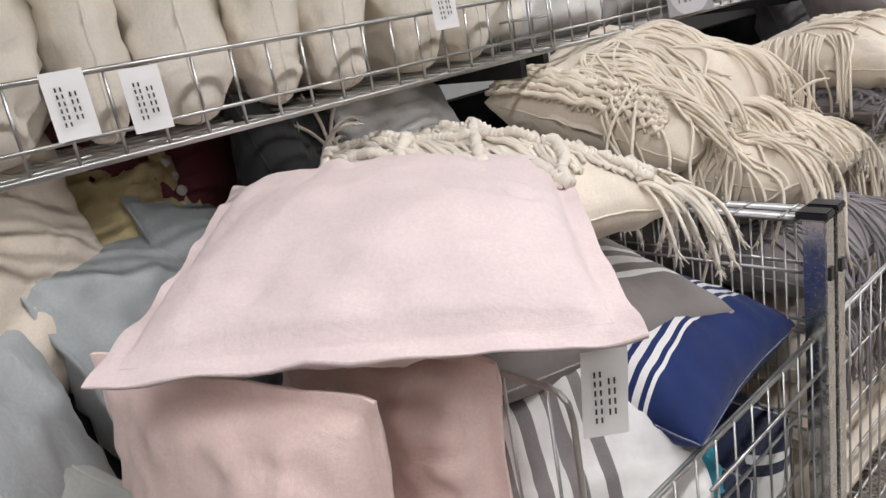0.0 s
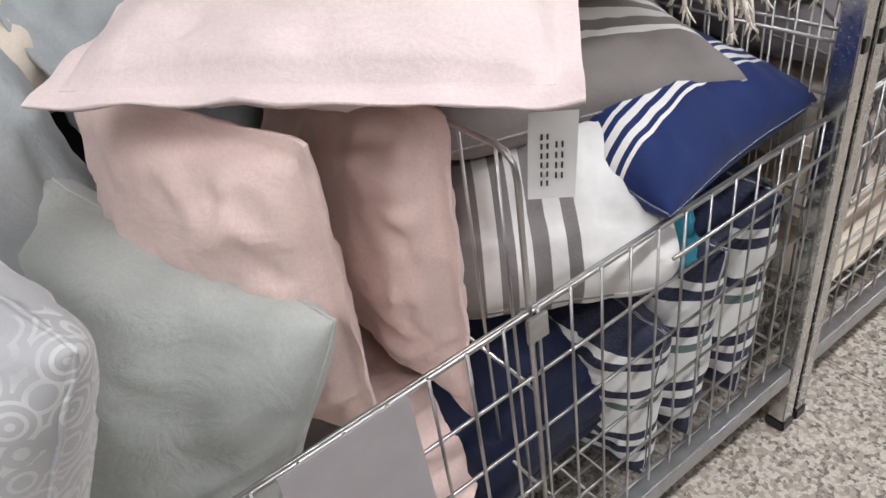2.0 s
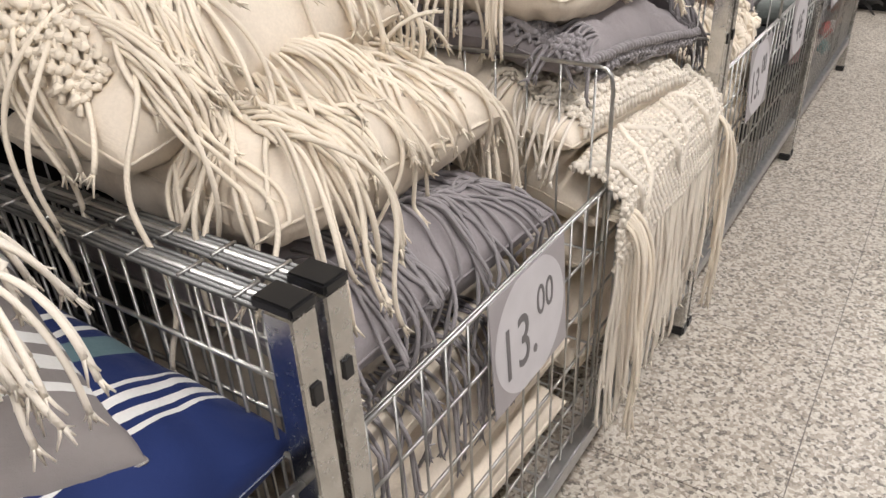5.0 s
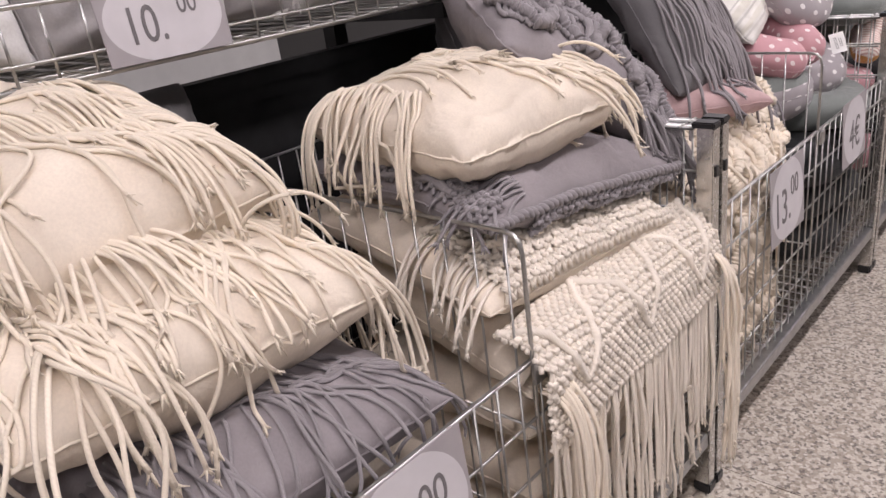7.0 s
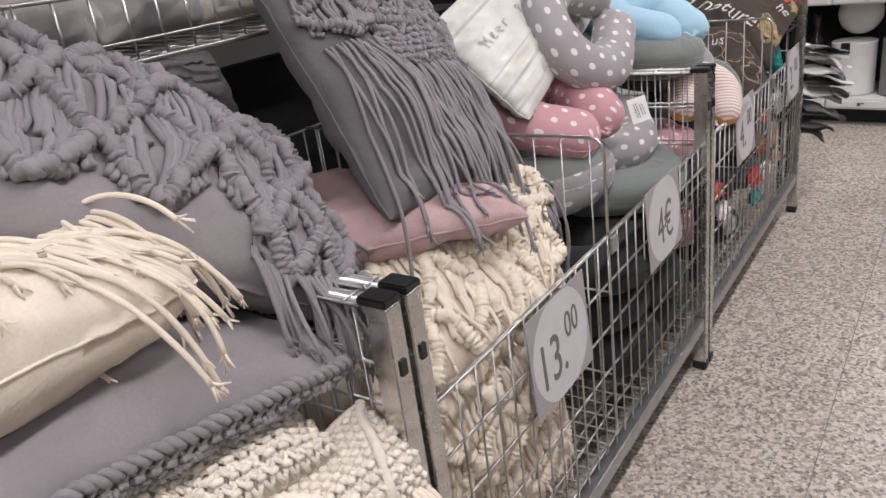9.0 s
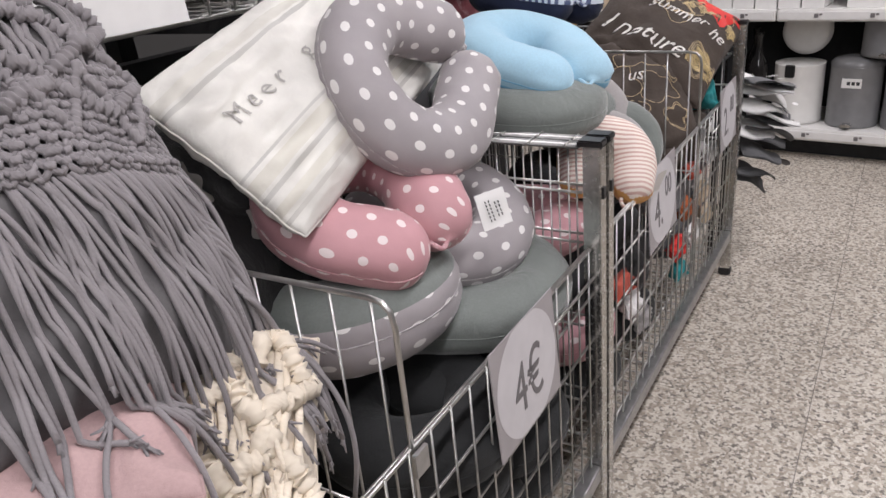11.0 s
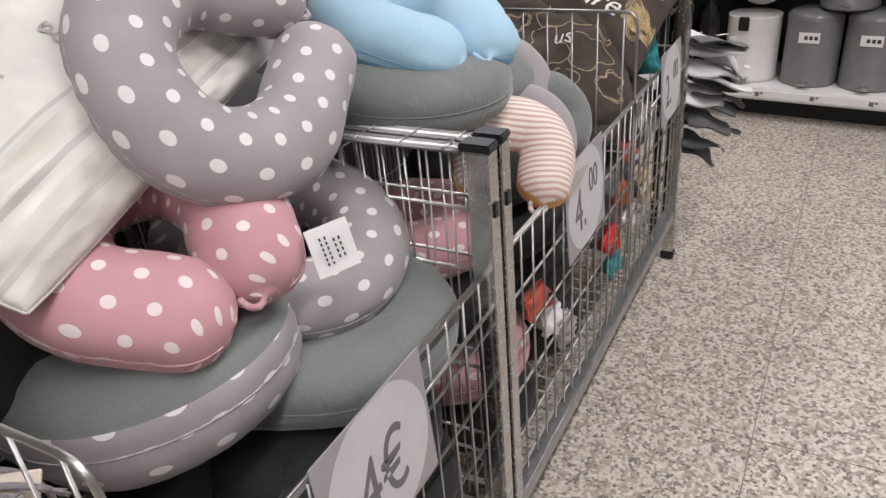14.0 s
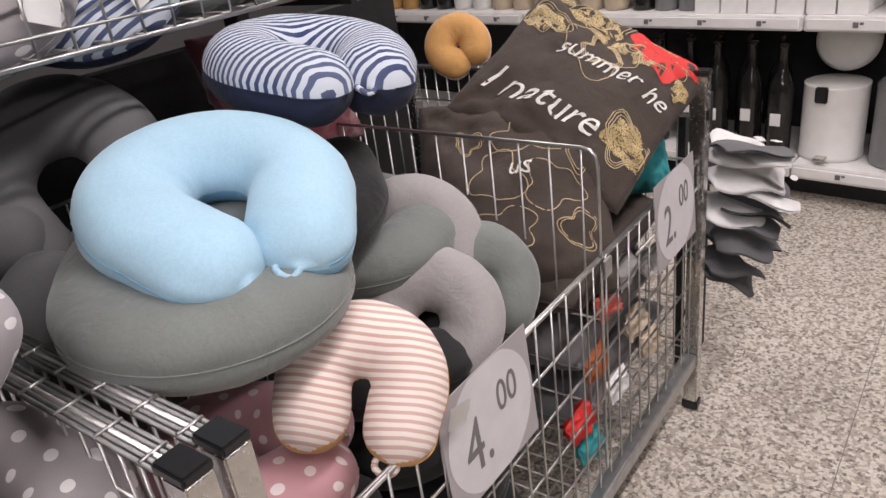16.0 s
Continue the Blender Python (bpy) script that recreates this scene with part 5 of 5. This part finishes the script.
# ---- cushions in the upper baskets ----
UZ = UB_Z + 0.01
for i, (px, thick, turn_y) in enumerate(((0.20, 0.140, 0.30), (0.325, 0.085, 0.20), (0.445, 0.150, 0.26), (0.575, 0.110, 0.16), (0.70, 0.135, 0.24), (0.85, 0.120, 0.10), (0.98, 0.110, 0.2))):
    c = Cushion("cushion", M["ivory"], (px + 0.03, 1.035 + 0.012 * (i % 2), UZ + 0.185), (turn_y, 1, 0), (0.0, -0.08 + 0.05 * (i % 3), 1), 0.36, 0.40, thick, "ivory cotton cushion standing on edge in a wire basket", "cushion", "ivory cushions in baskets", seed=100 + i, rounded=0.14)
    if i == 0:
        for k in range(4):
            strip = mesh_of("strip", [(-0.06, -0.012, 0), (0.06, -0.012, 0), (0.06, 0.012, 0), (-0.06, 0.012, 0)], [(0, 1, 2, 3)], M["greyprint"])
            c.print_mesh(strip, -0.55, 0.35 - k * 0.30, M["greyprint"], "woven_band", side=-1)
    if i in (0, 1, 5):
        tag_on(c.ob, (px + (0.06, 0.02, 0, 0, 0, 0.0)[i], 0.825, UZ + (0.06, 0.05, 0, 0, 0, 0.10)[i]), (0.95, -0.2, 0), (0.1 * (-1) ** i, 0.15, 1), 0.045, 0.075)
for i, (px, mm) in enumerate(((1.12, "ivory"), (1.35, "white"), (1.62, "lightgrey"), (1.85, "lightgrey"), (2.05, "white"), (2.42, "lightgrey"), (2.65, "lightgrey"), (2.88, "ivory"))):
    Cushion("cushion", M[mm], (px, 1.05, UZ + 0.17), (0.95, 0.2 * (-1) ** i, 0), (0.0, 0.3, 1), 0.30, 0.36, 0.15, "pale cushion standing in a wire basket", "cushion", "pale cushions in baskets", seed=110 + i)
for i, px in enumerate((3.12, 3.30, 3.46)):
    c = Cushion("cushion", M["meer"], (px, 1.02 + 0.04 * i, UZ + 0.19), (0.9, 0.35, 0), (-0.08, 0.25, 1), 0.30, 0.42, 0.13, "ivory printed cushion standing in a wire basket", "cushion", "ivory cushions in baskets", seed=120 + i)
    if i == 1:
        c.print_mesh(text_flat("mer", 0.075, 0.0003, spacing=1.2), -0.1, -0.15, M["greyprint"], "lettering")
for i, (px, mats) in enumerate(((3.78, [M["dotgrey"]]), (3.98, [M["dotgrey"]]), (4.12, [M["navystripe"], M["darknavy"]]), (4.30, [M["greygreen"]]), (4.52, [M["skyside"]]))):
    up_pillow = neck_pillow("neck_pillow", (px, 1.02, UZ + 0.11 + 0.02 * (i % 2)), (-0.3, -0.6, 0.6), (0.5 - i * 0.3, 0.2, 0.4), "neck pillow in an upper wire basket", mats, 0.16, 0.06, seed=50 + i, loop=False)
    tag_on(up_pillow, (px + 0.02, UB_Y + 0.015, UZ + 0.06), (0.9, 0.1, 0.35 * (-1) ** i), (-0.3, 0.1, 0.9), 0.05, 0.06, i % 2 == 0)
c = Cushion("cushion", M["wine"], (4.505, 1.024, 0.956), (1.000, 0.093, -0.040), (0.038, 0.413, 0.893), 0.346, 0.306, 0.122, "dark red cushion at the back of a bin", "cushion", seed=130)

# ---- cords on the cushions ----
tree = bvh_of()
DOWN = (0, 0, -0.3)
# bin one
macrame(knot_one, M["rope_white"], -0.97, 0.98, -0.88, 0.95, "diamond", 0.0042, 1, cells=3)
fringe(knot_one, M["rope_white"], tree, edge_starts(knot_one, 24, "a", 0.55, 0.98, -0.90, (0.3, -0.8, 0.0), lift=0.008) + edge_starts(knot_one, 18, "b", -0.9, 0.1, 0.93, (0.8, -0.4, 0.0), lift=0.008), 0.13, 2, 0.0028)
fringe(knot_one, M["rope_white"], tree, edge_starts(knot_one, 14, "a", -0.95, -0.4, 0.92, (-0.5, 0.6, 0.2), lift=0.008), 0.12, 3)
# bin two, fringed pair
macrame(cr_a, M["rope_cream"], -0.97, -0.78, -0.7, 0.95, "net", 0.0036, 5, cells=3)
for c, sd, ridge in ((cr_a, 5, 0.30), (cr_b, 6, 0.15)):
    st = edge_starts(c, 56, "a", -0.85, 0.75, ridge, (0.28, -0.85, 0.16)) + edge_starts(c, 32, "a", -0.70, 0.80, ridge - 0.30, (0.40, -0.80, 0.14))
    st += edge_starts(c, 40, "b", -0.65, 0.60, 0.72, (0.75, -0.5, 0.08)) + edge_starts(c, 14, "b", -0.8, -0.3, -0.72, (-0.4, -0.7, 0.2))
    fringe(c, M["rope_cream"], tree, st, 0.31, sd + 40, 0.0030, g=0.13, curl=0.16, front=(0.378, 0.68, 1), clump=7)
fringe(gr_c, M["rope_grey"], tree, edge_starts(gr_c, 30, "a", -0.75, 0.55, -0.35, (0.1, -0.8, 0.1)) + edge_starts(gr_c, 12, "a", -0.75, 0.4, -0.6, (0.1, -0.8, 0.1)), 0.30, 8, 0.0029, curl=0.12, front=(0.376, 0.69, 1), clump=6)
fringe(gr_d, M["rope_grey"], tree, edge_starts(gr_d, 26, "a", -0.85, 0.3, -0.75, (0.1, -0.8, 0.1)), 0.22, 9, 0.0027, front=(0.376, 0.69, 1))
# bin two, macrame pile
fringe(cr_t, M["rope_cream"], tree, edge_starts(cr_t, 56, "a", -0.80, 0.92, 0.42, (0.40, -0.75, 0.15)) + edge_starts(cr_t, 28, "b", -0.4, 0.7, 0.70, (0.75, -0.5, 0.1)), 0.20, 11, 0.0032, g=0.14, curl=0.10, clump=6)
fringe(cr_t, M["rope_cream"], tree, edge_starts(cr_t, 44, "b", -0.75, 0.60, 0.22, (0.80, -0.42, 0.10), lift=0.006) + edge_starts(cr_t, 30, "a", -0.45, 0.30, 0.05, (0.62, -0.60, 0.10), lift=0.006), 0.25, 61, 0.0032, g=0.12, curl=0.08, clump=5, name="top_fringe")
fringe(cr_t, M["rope_cream"], tree, edge_starts(cr_t, 30, "b", -0.3, 0.9, -0.72, (-0.7, -0.45, 0.05)), 0.20, 12, 0.0032, g=0.18, curl=0.10, clump=6, name="side_fringe")
macrame(gr_m, M["rope_grey"], -0.55, 0.97, -1.0, -0.94, "net", 0.0032, 13, cells=5, side=-1)
edging = Soup()
for k in range(2):
    run = []
    for i in range(221):
        along = -0.97 + 1.95 * i / 220
        q = (gr_m.at(along, -1.0, 1) + gr_m.at(along, -1.0, -1)) / 2
        w = i * 0.62 + math.pi * k
        run.append(q + np.array((0, -0.004 + 0.0046 * math.cos(w), 0.002 + 0.0046 * math.sin(w))))
    edging.tube(run, 0.0052, 6)
part("cord_edging", edging.mesh("cord_edging", M["rope_grey"]), gr_m.ob, "thick twisted grey cord along the edge")
macrame(gr_m, M["rope_grey"], -0.98, -0.80, -0.95, 0.2, "net", 0.0036, 12, cells=2)
fringe(gr_m, M["rope_grey"], tree, edge_starts(gr_m, 9, "b", -0.95, -0.75, -0.6, (-0.9, 0.1, 0.1)), 0.17, 14, 0.0032, curl=0.15)
macrame(ma_b, M["rope_white"], -0.85, 0.97, -0.99, -0.10, "net", 0.0037, 15, cells=4)
fringe(ma_b, M["rope_white"], tree, edge_starts(ma_b, 14, "b", -0.9, -0.1, -0.85, (-0.9, -0.2, 0.1)), 0.14, 16)


class Flap:
    """The macrame front that hangs over the rail, as a bent strip."""

    def __init__(self, c, x0, x1):
        self.ob, self.x0, self.x1, self.w, self.h = c.ob, x0, x1, x1 - x0, 0.34
        self.inv = c.m.inverted()

    def up(self, a, b, lift=0.0, side=1):
        x = self.x0 + (self.x1 - self.x0) * (a * 0.5 + 0.5)
        k = 1 - (b * 0.5 + 0.5)
        y = 0.43 - 0.095 * min(1.0, k / 0.42) ** 1.2 - lift + 0.006 * noise.noise((x * 14, k * 6, 0))
        z = 0.70 - 0.02 * min(1.0, k / 0.42) - 0.25 * max(0.0, k - 0.30) + 0.01 * noise.noise((x * 9, k * 3, 4)) + lift * (1 if k < 0.42 else 0.2)
        return np.array(self.inv @ Vector((x, y, z)))


flap = Flap(ma_c, 1.80, 2.40)
macrame(flap, M["rope_white"], -1.0, 1.0, -0.80, 1.0, "net", 0.0040, 17, cells=3, name="macrame_front")
fringe(ma_c, M["rope_white"], tree, [(tuple(flap.up(-1 + 2 * (k + 0.5) / 80, -0.80 + 0.30 * abs(((k / 10) % 2) - 1), 0.006)), (0, -0.25, -0.9)) for k in range(80)], 0.36, 18, 0.0036, g=0.35, curl=0.05, front=(0.336, 0.80, -1))
fringe(ma_c, M["rope_cream"], tree, edge_starts(ma_c, 14, "a", -0.99, -0.86, -0.9, (-0.1, -0.8, 0.5)) + edge_starts(ma_c, 26, "a", 0.86, 0.99, -0.7, (0.1, -0.8, 0.5)), 0.46, 19, 0.0036, g=0.26, curl=0.06, front=(0.334, 0.80, -1))
macrame(g_mac, M["rope_grey"], -0.97, 0.98, -0.82, 0.95, "diamond", 0.0054, 20, cells=4)
macrame(g_mac, M["rope_grey"], 0.2, 0.99, -0.98, -0.70, "chevron", 0.0048, 21, cells=2)
fringe(g_mac, M["rope_grey"], tree, edge_starts(g_mac, 24, "b", -0.95, 0.2, 0.96, (0.8, -0.4, -0.3)) + edge_starts(g_mac, 30, "a", 0.2, 0.97, -0.93, (0.1, -0.9, -0.1), lift=0.01), 0.12, 22, 0.0034)
# bin three
macrame(lean, M["rope_grey"], -0.95, 0.97, 0.25, 0.98, "diamond", 0.0044, 23, cells=3)
macrame(lean, M["rope_grey"], -0.35, 0.97, -0.05, 0.5, "net", 0.0036, 24, cells=3)
fringe(lean, M["rope_grey"], tree, edge_starts(lean, 22, "a", -0.9, 0.0, 0.22, (0.1, -0.9, 0.25)) + edge_starts(lean, 40, "a", -0.1, 0.97, -0.05, (0.30, -0.8, 0.25)), 0.38, 25, 0.0034, curl=0.05)
fringe(lean, M["rope_grey"], tree, edge_starts(lean, 34, "b", -0.75, 0.25, 0.88, (0.7, -0.6, 0.0)), 0.34, 31, 0.0034, g=0.22, curl=0.06, name="side_fringe")
for c, sd in ((cm_a, 26), (cm_b, 27), (cm_c, 28), (cm_d, 29)):
    macrame(c, M["rope_cream"], -0.95, 0.95, -0.95, 0.80, "diamond", 0.0060, sd, cells=4, loose=4)
    if c is cm_b:
        macrame(c, M["rope_cream"], -0.95, 0.95, -0.95, 0.9, "diamond", 0.0058, sd + 9, cells=3, loose=4, side=-1)
    fringe(c, M["rope_cream"], tree, edge_starts(c, 8, "a", -0.9, 0.95, -0.6, (0.1, -0.8, 0.2), lift=0.01) + edge_starts(c, 6, "a", -0.7, 0.9, 0.1, (0.3, -0.7, 0.3), lift=0.012), 0.09, sd + 50, 0.0038, curl=0.25, front=(0.378, 0.70, 1))


# ---- felt pads hanging past the last bin ----
rnd = random.Random(5)
for i in range(18):
    L, W = 0.17 + rnd.uniform(-0.03, 0.03), 0.15
    vs, fs, nx, ny = [], [], 14, 8
    for sd in (0.0025, -0.0025):
        for a in range(nx):
            for b in range(ny):
                u, v = a / (nx - 1), b / (ny - 1) * 2 - 1
                w = W * math.sqrt(max(0.30, 1 - (2 * u - 1) ** 6)) * 0.5
                vs.append(np.array((v * w, -u * L, sd - u * u * 0.03 * (1 + i % 2) + 0.012 * v * v * (1 if i % 2 else -1) + 0.006 * math.sin(7 * u + i))))
    for s0 in (0, nx * ny):
        for a in range(nx - 1):
            for b in range(ny - 1):
                q = (s0 + a * ny + b, s0 + (a + 1) * ny + b, s0 + (a + 1) * ny + b + 1, s0 + a * ny + b + 1)
                fs.append(q[::-1] if s0 == 0 else q)
    m = pose(5.21 + 0.03 * (i % 4), 0.36 + 0.02 * (i % 3), 0.665 - 0.020 * i, rnd.uniform(-8, 8), rnd.uniform(-14, 14), rnd.uniform(5, 50))
    pad = thing("felt_pad", mesh_of("felt_pad", vs, fs, M["felt_white" if i in (1, 2, 3, 4, 6, 8, 11) else "felt_grey"]), m, "grey and white spotted felt pad hanging on a display", "felt pad", "felt pads")
    if i < 2:
        for k in range(7):
            d = Soup()
            cx, cy = rnd.uniform(-0.05, 0.05), -0.03 - 0.026 * k
            zz = 0.0032 - 0.03 * (1 + i % 2) * (cy / L) ** 2
            d.add([(cx + 0.014 * math.cos(t), cy + 0.009 * math.sin(t), zz + 0.012) for t in np.linspace(0, 6.28, 14, endpoint=False)], [tuple(range(14))], [(0, 0)] * 14)
            part("spot", d.mesh("spot", M["felt_white"], False), pad)
rack = Soup()
for x in (5.16, 5.34):
    rack.box((x, 0.42, 0.0), (x + 0.02, 0.44, 0.75))
for z in (0.18, 0.40, 0.62, 0.73):
    rack.bar((5.16, 0.43, z), (5.36, 0.43, z), 0.005)
thing("display_rack", rack.mesh("display_rack", M["dark_panel"], False), pose(0, 0, 0), "dark steel rack holding felt pads", "display rack")

# ---- white shelving across the end of the aisle ----
BEFORE_SHELVING = set(scene.objects)
SX = 6.45
unit = thing("shelf_unit", None, pose(SX, 0, 0), "white metal shop shelving across the aisle end", "shelf unit")
for z, th in ((0.125, 0.06), (0.69, 0.055), (1.32, 0.05)):
    for k in range(4):
        y0 = 2.95 - 1.25 * k - 1.245
        sh = part("shelf", bevel_box("shelf", (0.45, 1.243, th), M["shelf_white"], 0.004, (0.225, y0 + 0.62, z)), unit)
        part("price_rail", bevel_box("price_rail", (0.008, 1.22, 0.036), M["paper"], 0.001, (-0.005, y0 + 0.62, z)), sh)
        for q in range(5):
            b = Soup()
            yy = y0 + 0.14 + 0.23 * q
            b.box((-0.0115, yy, z - 0.009), (-0.0095, yy + 0.018, z + 0.010))
            b.box((-0.0115, yy - 0.016, z + 0.002), (-0.0095, yy - 0.004, z + 0.010))
            part("price_mark", b.mesh("price_mark", M["sign_ink"], False), sh, "small unreadable price marks")
s = Soup()
s.box((0.10, -2.05, 0.0), (0.45, 2.95, 0.094))
part("plinth", s.mesh("plinth", M["dark_panel"], False), unit, "dark recessed plinth")
s = Soup()
s.box((0.452, -2.05, 0.0), (0.49, 2.95, 2.0))
part("back_board", s.mesh("back_board", M["dark_panel"], False), unit)


def pedal_bin(y, z, mat, label, open_lid=False, r=0.115, h=0.33):
    b = thing("pedal_bin", None, pose(SX + 0.16, y, z), label, "pedal bin", "pedal bins on a shelf")
    s = Soup()
    s.lathe([(0.0001, 0.0), (r, 0.0), (r * 1.02, 0.012), (r * 1.02, 0.02), (r, 0.024), (r, h * 0.86), (r * 1.015, h * 0.875), (r * 0.98, h * 0.88), (0.0001, h * 0.88)], 30)
    part("body", s.mesh("body", mat), b)
    s = Soup()
    dome = [(r * 1.01, 0.0), (r * 1.01, 0.012), (r * 0.86, 0.028), (r * 0.5, 0.038), (0.0001, 0.042)]
    s.lathe(dome, 30)
    me = s.mesh("lid", mat)
    me.transform(Matrix.Translation((0, 0, h * 0.88)) if not open_lid else Matrix.Translation((0.095, 0, h * 0.98 + r * 0.9)) @ Matrix.Rotation(radians(-82), 4, "Y"))
    part("lid", me, b)
    part("pedal", bevel_box("pedal", (0.05, 0.045, 0.012), M["bright"], 0.004, (-r - 0.018, 0, 0.022)), b, "chromed pedal")
    part("hinge", bevel_box("hinge", (0.02, 0.045, 0.06), M["blackplastic"], 0.004, (-r * 0.99 if open_lid else r, 0.02, h * 0.8)), b, "black plastic fitting")
    if not open_lid:
        lb = part("label", bevel_box("label", (0.003, 0.085, 0.045), M["paper"], 0.0008, (-r - 0.001, 0.0, h * 0.66)), b, "white paper label")
        q = Soup()
        for k in range(3):
            q.box((-r - 0.0032, -0.034 + 0.02 * k, h * 0.66 - 0.008), (-r - 0.0024, -0.02 + 0.02 * k, h * 0.66 + 0.008))
        part("small_print", q.mesh("small_print", M["ink"], False), lb)
    return b


Z1, Z2 = 0.156, 0.718
pedal_bin(0.355, Z1, M["shelf_white"], "white enamel pedal bin with its lid raised", True)
for y, mm in ((0.10, "tin_grey"), (-0.14, "tin_grey"), (-0.38, "tin_black"), (-0.62, "tin_black"), (-0.86, "tin_grey"), (-1.1, "tin_grey")):
    pedal_bin(y, Z1, M[mm], "grey steel pedal bin" if mm == "tin_grey" else "black steel pedal bin")
for y, mm in ((-0.02, "tin_grey"), (-0.40, "tin_black"), (-0.66, "tin_black"), (-0.96, "tin_grey")):
    pedal_bin(y, Z1 + 0.335, M[mm], "steel pedal bin stacked on others")


def bottle(y, dx, z):
    b = thing("bottle", None, pose(SX + 0.10 + dx, y, z), "dark glass bottle with a pale label", "bottle", "bottles on a shelf")
    s = Soup()
    s.lathe([(0.0001, 0), (0.046, 0.0), (0.048, 0.006), (0.048, 0.26), (0.040, 0.30), (0.018, 0.34), (0.015, 0.42), (0.019, 0.425), (0.019, 0.44), (0.0001, 0.44)], 22)
    part("glass", s.mesh("glass", M["darkglass"]), b)
    part("label", bevel_box("label", (0.003, 0.04, 0.05), M["paper"], 0.0006, (-0.049, 0, 0.15)), b, "white paper label")
    return b


for k in range(7):
    bottle(0.54 + 0.13 * k, 0.03 * (k % 2), Z1)
for k in range(5):
    bottle(0.60 + 0.13 * k, 0.16, Z1)
for k in range(9):
    y = 0.30 + 0.105 * k
    if k < 6:
        bx = thing("box", bevel_box("box", (0.20, 0.098, 0.30), M["paper"], 0.002, (0, 0, 0.15)), pose(SX + 0.13, y, Z2), "tall white carton with a small label", "box", "white cartons on a shelf")
        q = Soup()
        q.box((-0.1025, -0.02, 0.16), (-0.1008, 0.02, 0.21))
        part("small_print", q.mesh("small_print", M["tin_grey"], False), bx)
    else:
        s = Soup()
        s.lathe([(0.0001, 0), (0.048, 0), (0.05, 0.01), (0.046, 0.28), (0.0001, 0.28)], 22)
        thing("candle", s.mesh("candle", M["tin_grey" if k < 8 else "darkglass"]), pose(SX + 0.12, y, Z2), "tall grey pillar candle", "candle", "candles on a shelf")
for k in range(12):
    y = 1.27 + 0.125 * k
    s = Soup()
    s.lathe([(0.0001, 0), (0.05, 0), (0.056, 0.02), (0.05, 0.22), (0.04, 0.26), (0.0001, 0.26)], 22)
    mm = ("sand", "sand", "sand", "shelf_white", "darkglass", "wood")[min(5, k // 2)]
    thing("vase", s.mesh("vase", M[mm]), pose(SX + 0.12, y, Z2), "tall plain ceramic vase on a shelf", "vase", "vases on a shelf")
for k in range(16):
    bx = thing("box", bevel_box("box", (0.22, 0.13, 0.24), M[("paper", "tin_grey", "paper", "sand")[k % 4]], 0.003, (0, 0, 0.12)), pose(SX + 0.14, -1.9 + 0.30 * k, 1.346), "cardboard carton on an upper shelf", "box", "cartons on a shelf")
for k in range(5):
    bx = thing("box", bevel_box("box", (0.20, 0.2, 0.26), M["paper"], 0.003, (0, 0, 0.13)), pose(SX + 0.14, 0.06 - 0.30 * k, Z2), "white carton on a shelf", "box", "white cartons on a shelf")

# the shelving stands a little askew to the row of bins
askew = Matrix.Translation((SX, 0.25, 0)) @ Matrix.Rotation(radians(-6), 4, "Z") @ Matrix.Translation((-SX, -0.25, 0))
for ob in set(scene.objects) - BEFORE_SHELVING:
    if ob.parent is None:
        ob.matrix_basis = askew @ ob.matrix_basis

# ---- terrazzo tiles ----
TILE = 0.6
bm = bmesh.new()
bmesh.ops.create_cube(bm, size=1.0, matrix=Matrix.Translation((0, 0, -0.006)) @ Matrix.Diagonal((TILE - 0.0025, TILE - 0.0025, 0.012, 1)))
tile_me = bpy.data.meshes.new("tile")
bm.to_mesh(tile_me)
bm.free()
tile_me.materials.append(M["terrazzo"])
for i in range(-4, 13):
    for j in range(-5, 4):
        t = new("tile", tile_me)
        t.parent = floor_ob
        t.location = (0.1 + TILE * (i + 0.5), -0.005 + TILE * (j + 0.5), 0.0)
